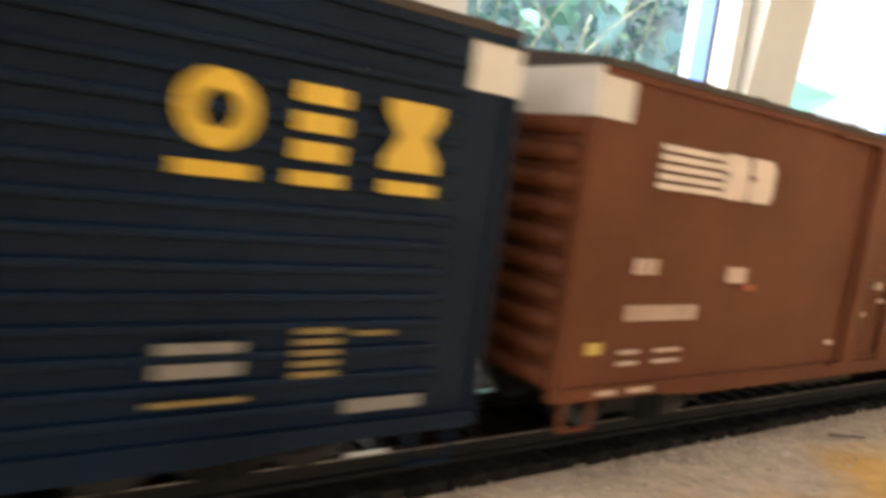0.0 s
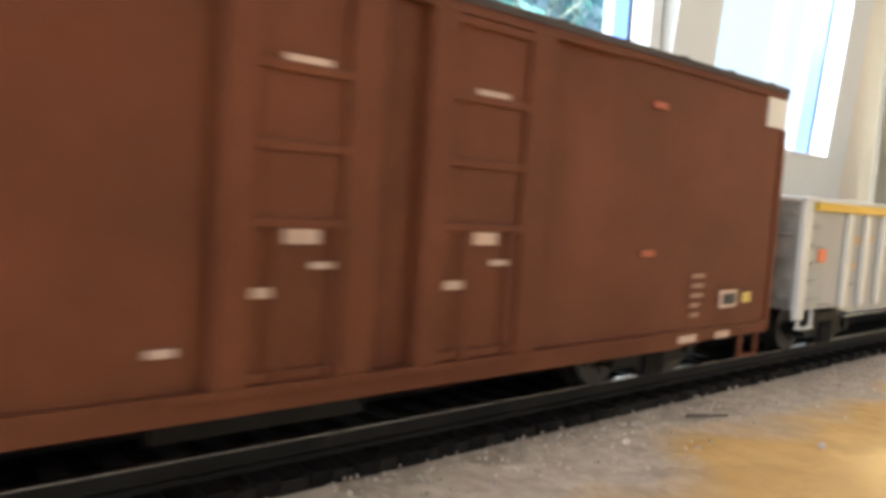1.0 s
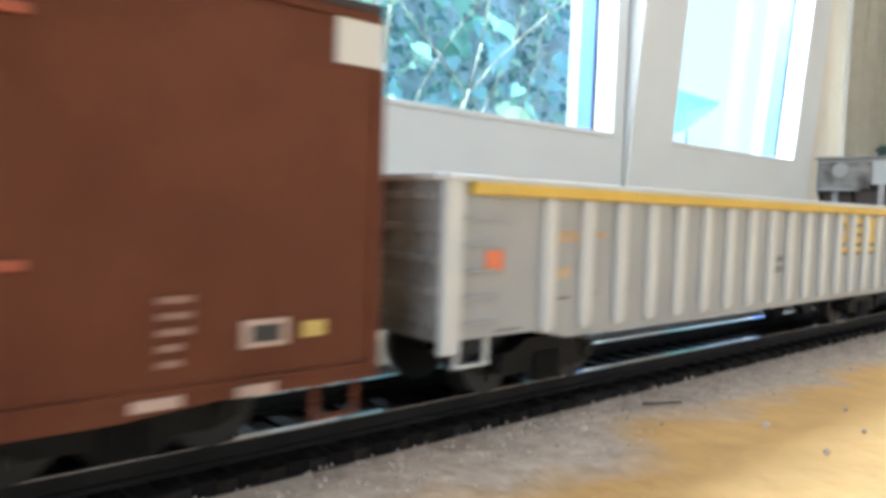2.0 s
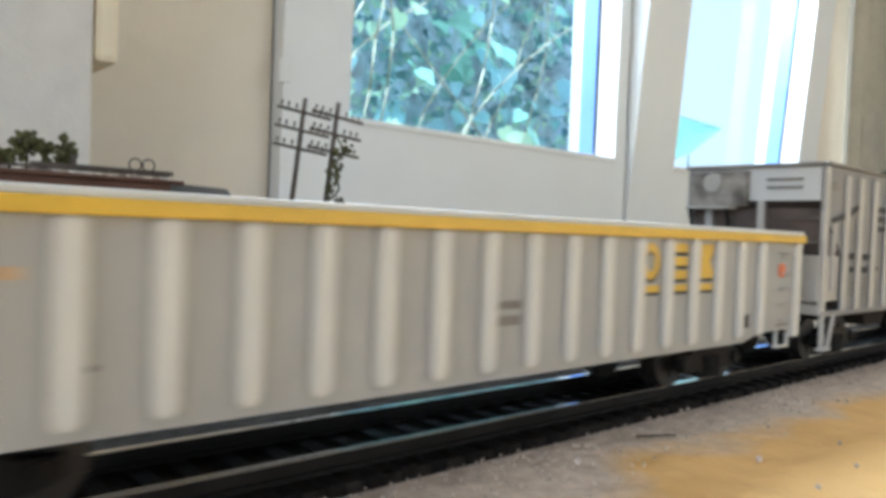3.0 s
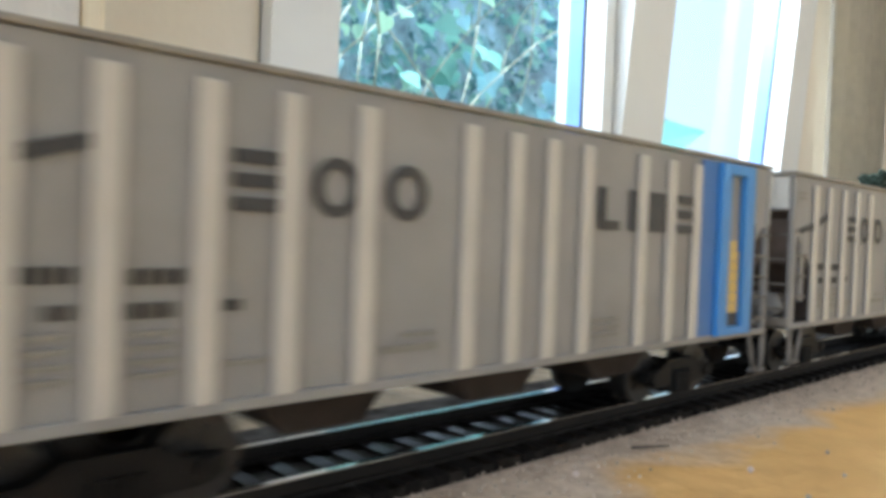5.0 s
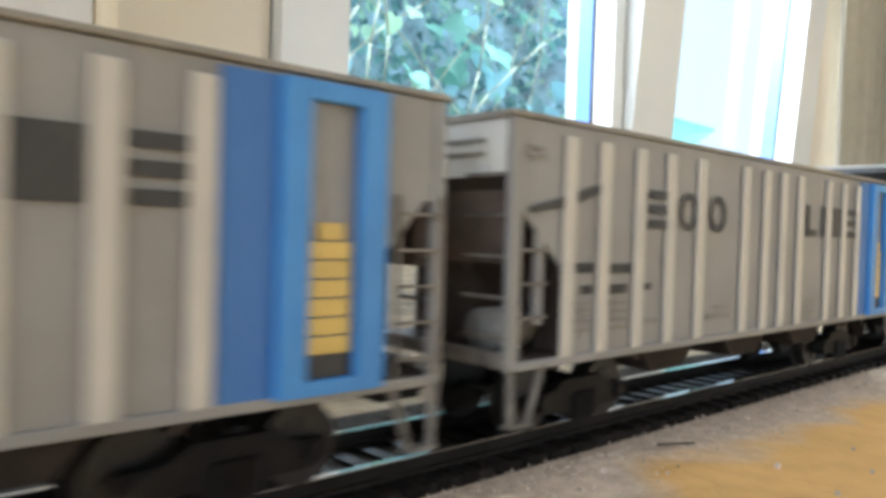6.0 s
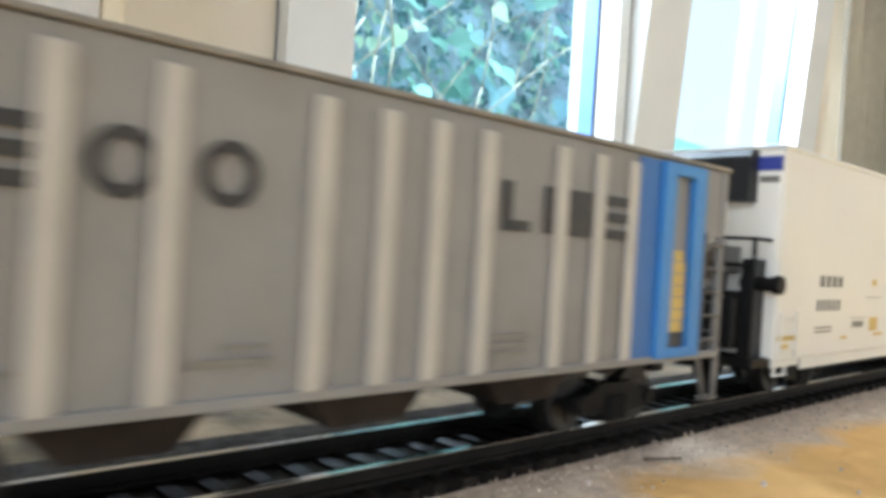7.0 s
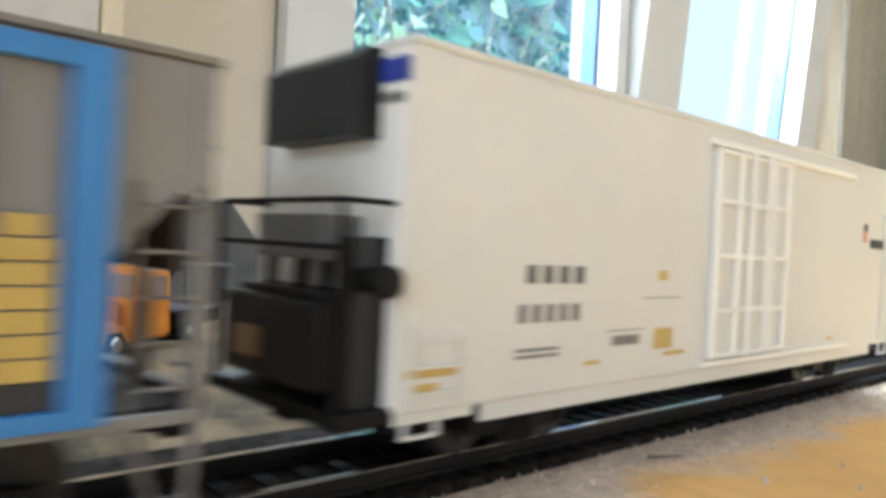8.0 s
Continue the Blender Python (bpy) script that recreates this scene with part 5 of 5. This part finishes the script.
        s = rnd.choice((0.022, 0.028, 0.034, 0.042, 0.05, 0.066)) * rnd.uniform(0.85, 1.2)
        m = pose(x, depth, z, 70 + rnd.uniform(-35, 30), rnd.uniform(-35, 35), rnd.uniform(-40, 40)) @ Matrix.Rotation(rnd.uniform(2.2, 4.1), 4, "Z")
        share("leaf", meshes[kind], e, m @ Matrix.Diagonal((s, s, s, 1)))
    for i in range(15):
        bm = bmesh.new()
        p = Vector((rnd.uniform(-0.7, 0.5), rnd.uniform(-0.12, 0.0), 0.2))
        d = Vector((rnd.uniform(-0.4, 0.4), rnd.uniform(-0.05, 0.05), 1)).normalized()
        for j in range(12):
            q = p + d * 0.11
            cyl(bm, p, q, 0.0032 - 0.0002 * j, 0.003 - 0.0002 * j, 6)
            p = q
            d = (d + Vector((rnd.uniform(-0.35, 0.35), rnd.uniform(-0.1, 0.1), rnd.uniform(-0.1, 0.1)))).normalized()
        part("stem", bm, material("pale_stem", (0.3, 0.3, 0.22), 0.8, vary=0.2, scale=40), e, smooth=True)
    # inner growth: small folded leaves at all depths, shade and haze in their colours
    m = material("ivy_small_leaf_shade_haze", (0.16, 0.33, 0.27), 0.6, vary=0.3, scale=30)
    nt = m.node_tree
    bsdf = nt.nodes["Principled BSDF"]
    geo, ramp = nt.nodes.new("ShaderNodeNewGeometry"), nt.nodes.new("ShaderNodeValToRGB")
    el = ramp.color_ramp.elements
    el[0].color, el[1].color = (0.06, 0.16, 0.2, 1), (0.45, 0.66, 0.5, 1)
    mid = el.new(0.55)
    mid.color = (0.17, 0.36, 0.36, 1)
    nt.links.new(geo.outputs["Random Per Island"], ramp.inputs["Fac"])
    thin, both = nt.nodes.new("ShaderNodeBsdfTranslucent"), nt.nodes.new("ShaderNodeMixShader")
    nt.links.new(ramp.outputs[0], bsdf.inputs["Base Color"])
    nt.links.new(ramp.outputs[0], thin.inputs["Color"])
    both.inputs[0].default_value = 0.4
    nt.links.new(bsdf.outputs[0], both.inputs[1])
    nt.links.new(thin.outputs[0], both.inputs[2])
    nt.links.new(both.outputs[0], nt.nodes["Material Output"].inputs["Surface"])
    verts, faces = [], []
    shape = ((0, -0.6), (0.42, -0.5), (0.62, -0.05), (0.3, 0.18), (0, 0.85), (-0.3, 0.18), (-0.62, -0.05), (-0.42, -0.5))
    for i in range(5800):
        r = rnd.choice((0.009, 0.012, 0.016, 0.022, 0.028)) * rnd.uniform(0.8, 1.2)
        c = Vector((rnd.uniform(-0.85, 0.82), 0.02 + abs(rnd.gauss(0, 0.12)), rnd.uniform(0.1, 1.6)))
        t = pose(0, 0, 0, 75 + rnd.uniform(-50, 45), rnd.uniform(-50, 50), rnd.uniform(-50, 50)) @ Matrix.Rotation(rnd.uniform(1.8, 4.5), 4, "Z")
        k = len(verts)
        fold = rnd.uniform(0.1, 0.5)
        verts += [tuple(c + t @ Vector((x * r, y * r, abs(x) * r * fold))) for x, y in shape]
        faces += [(k, k + 1, k + 2, k + 3, k + 4), (k, k + 4, k + 5, k + 6, k + 7)]
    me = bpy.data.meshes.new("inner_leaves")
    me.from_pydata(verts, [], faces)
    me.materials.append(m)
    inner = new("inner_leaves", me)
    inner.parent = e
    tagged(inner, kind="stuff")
    # added flat sheet: shaded gaps and blue haze of the hedge as plain colour
    structure("backdrop", boxes((0.2, 2.25, 1.7, 1.75, -0.85, 1.9)), material("hedge_shade_haze", (0.3, 0.42, 0.5), 0.95, vary=0.6, scale=14), "added sheet behind the ivy, the hedge's shade and blue haze in its colour")
    structure("sky_backdrop", boxes((1.9, 14, 5.0, 5.05, -0.9, 8)), glow("bright_hazy_sky", (0.86, 0.96, 1.0), 1.15), "bright hazy sky seen past the hedge")
    structure("garden_ground", boxes((-300, 300, -300, 300, -1.0, -0.92)), material("garden_soil", (0.1, 0.11, 0.06), 0.95, vary=0.3, scale=5), "garden ground outside")
    # one leaf that hangs before the tilted window
    lone = tagged(new("ivy_sprig"), "single green ivy leaf on a stalk outside the tilted window", "leaf")
    lone.location = (1.72, 1.0, 0.0)
    share("leaf", meshes[0], lone, pose(-0.045, 0, 0.300, 80, 0, -48) @ Matrix.Rotation(-1.35, 4, "Z") @ Matrix.Diagonal((0.1, 0.13, 0.1, 1)))
    part("stalk", cyl(bmesh.new(), (-0.02, 0, -0.9), (-0.02, 0, 0.3), 0.003, 0.002, 6), leaf_mats[0], lone)


ivy()


# ---------------------------------------------------------------- movement
def gone(t):
    """Metres the train has run at t seconds: it slowly gathers speed, a little unevenly."""
    ease = ((0, -0.0016), (0.5, -0.0037), (1, 0.0016), (1.5, -0.0018), (2, 0.0034), (2.2, 0.0041), (3.5, -0.0015), (4, 0.0018), (4.5, 0.0004), (5.8, 0.0053), (6, 0.0063), (6.5, 0.0001), (7, 0.0005), (7.5, -0.0044), (8, -0.0018))
    return 0.07427 * t + 0.00255 * t * t + float(np.interp(t, [a for a, _ in ease], [b for _, b in ease]))


def motions():
    for car in CARS:
        walk(car, [(i * 0.25, pose(car["at"] - gone(i * 0.25), TRACK_Y, RAIL)) for i in range(33)])
        for b in car.children:
            for w in b.children:
                if w.name.startswith("wheelset"):
                    k = w.matrix_basis.translation.x
                    walk(w, [(i / 15, pose(k, 0, 0.0054) @ Matrix.Rotation(-gone(i / 15) / 0.0054, 4, "Y")) for i in range(121)])


motions()
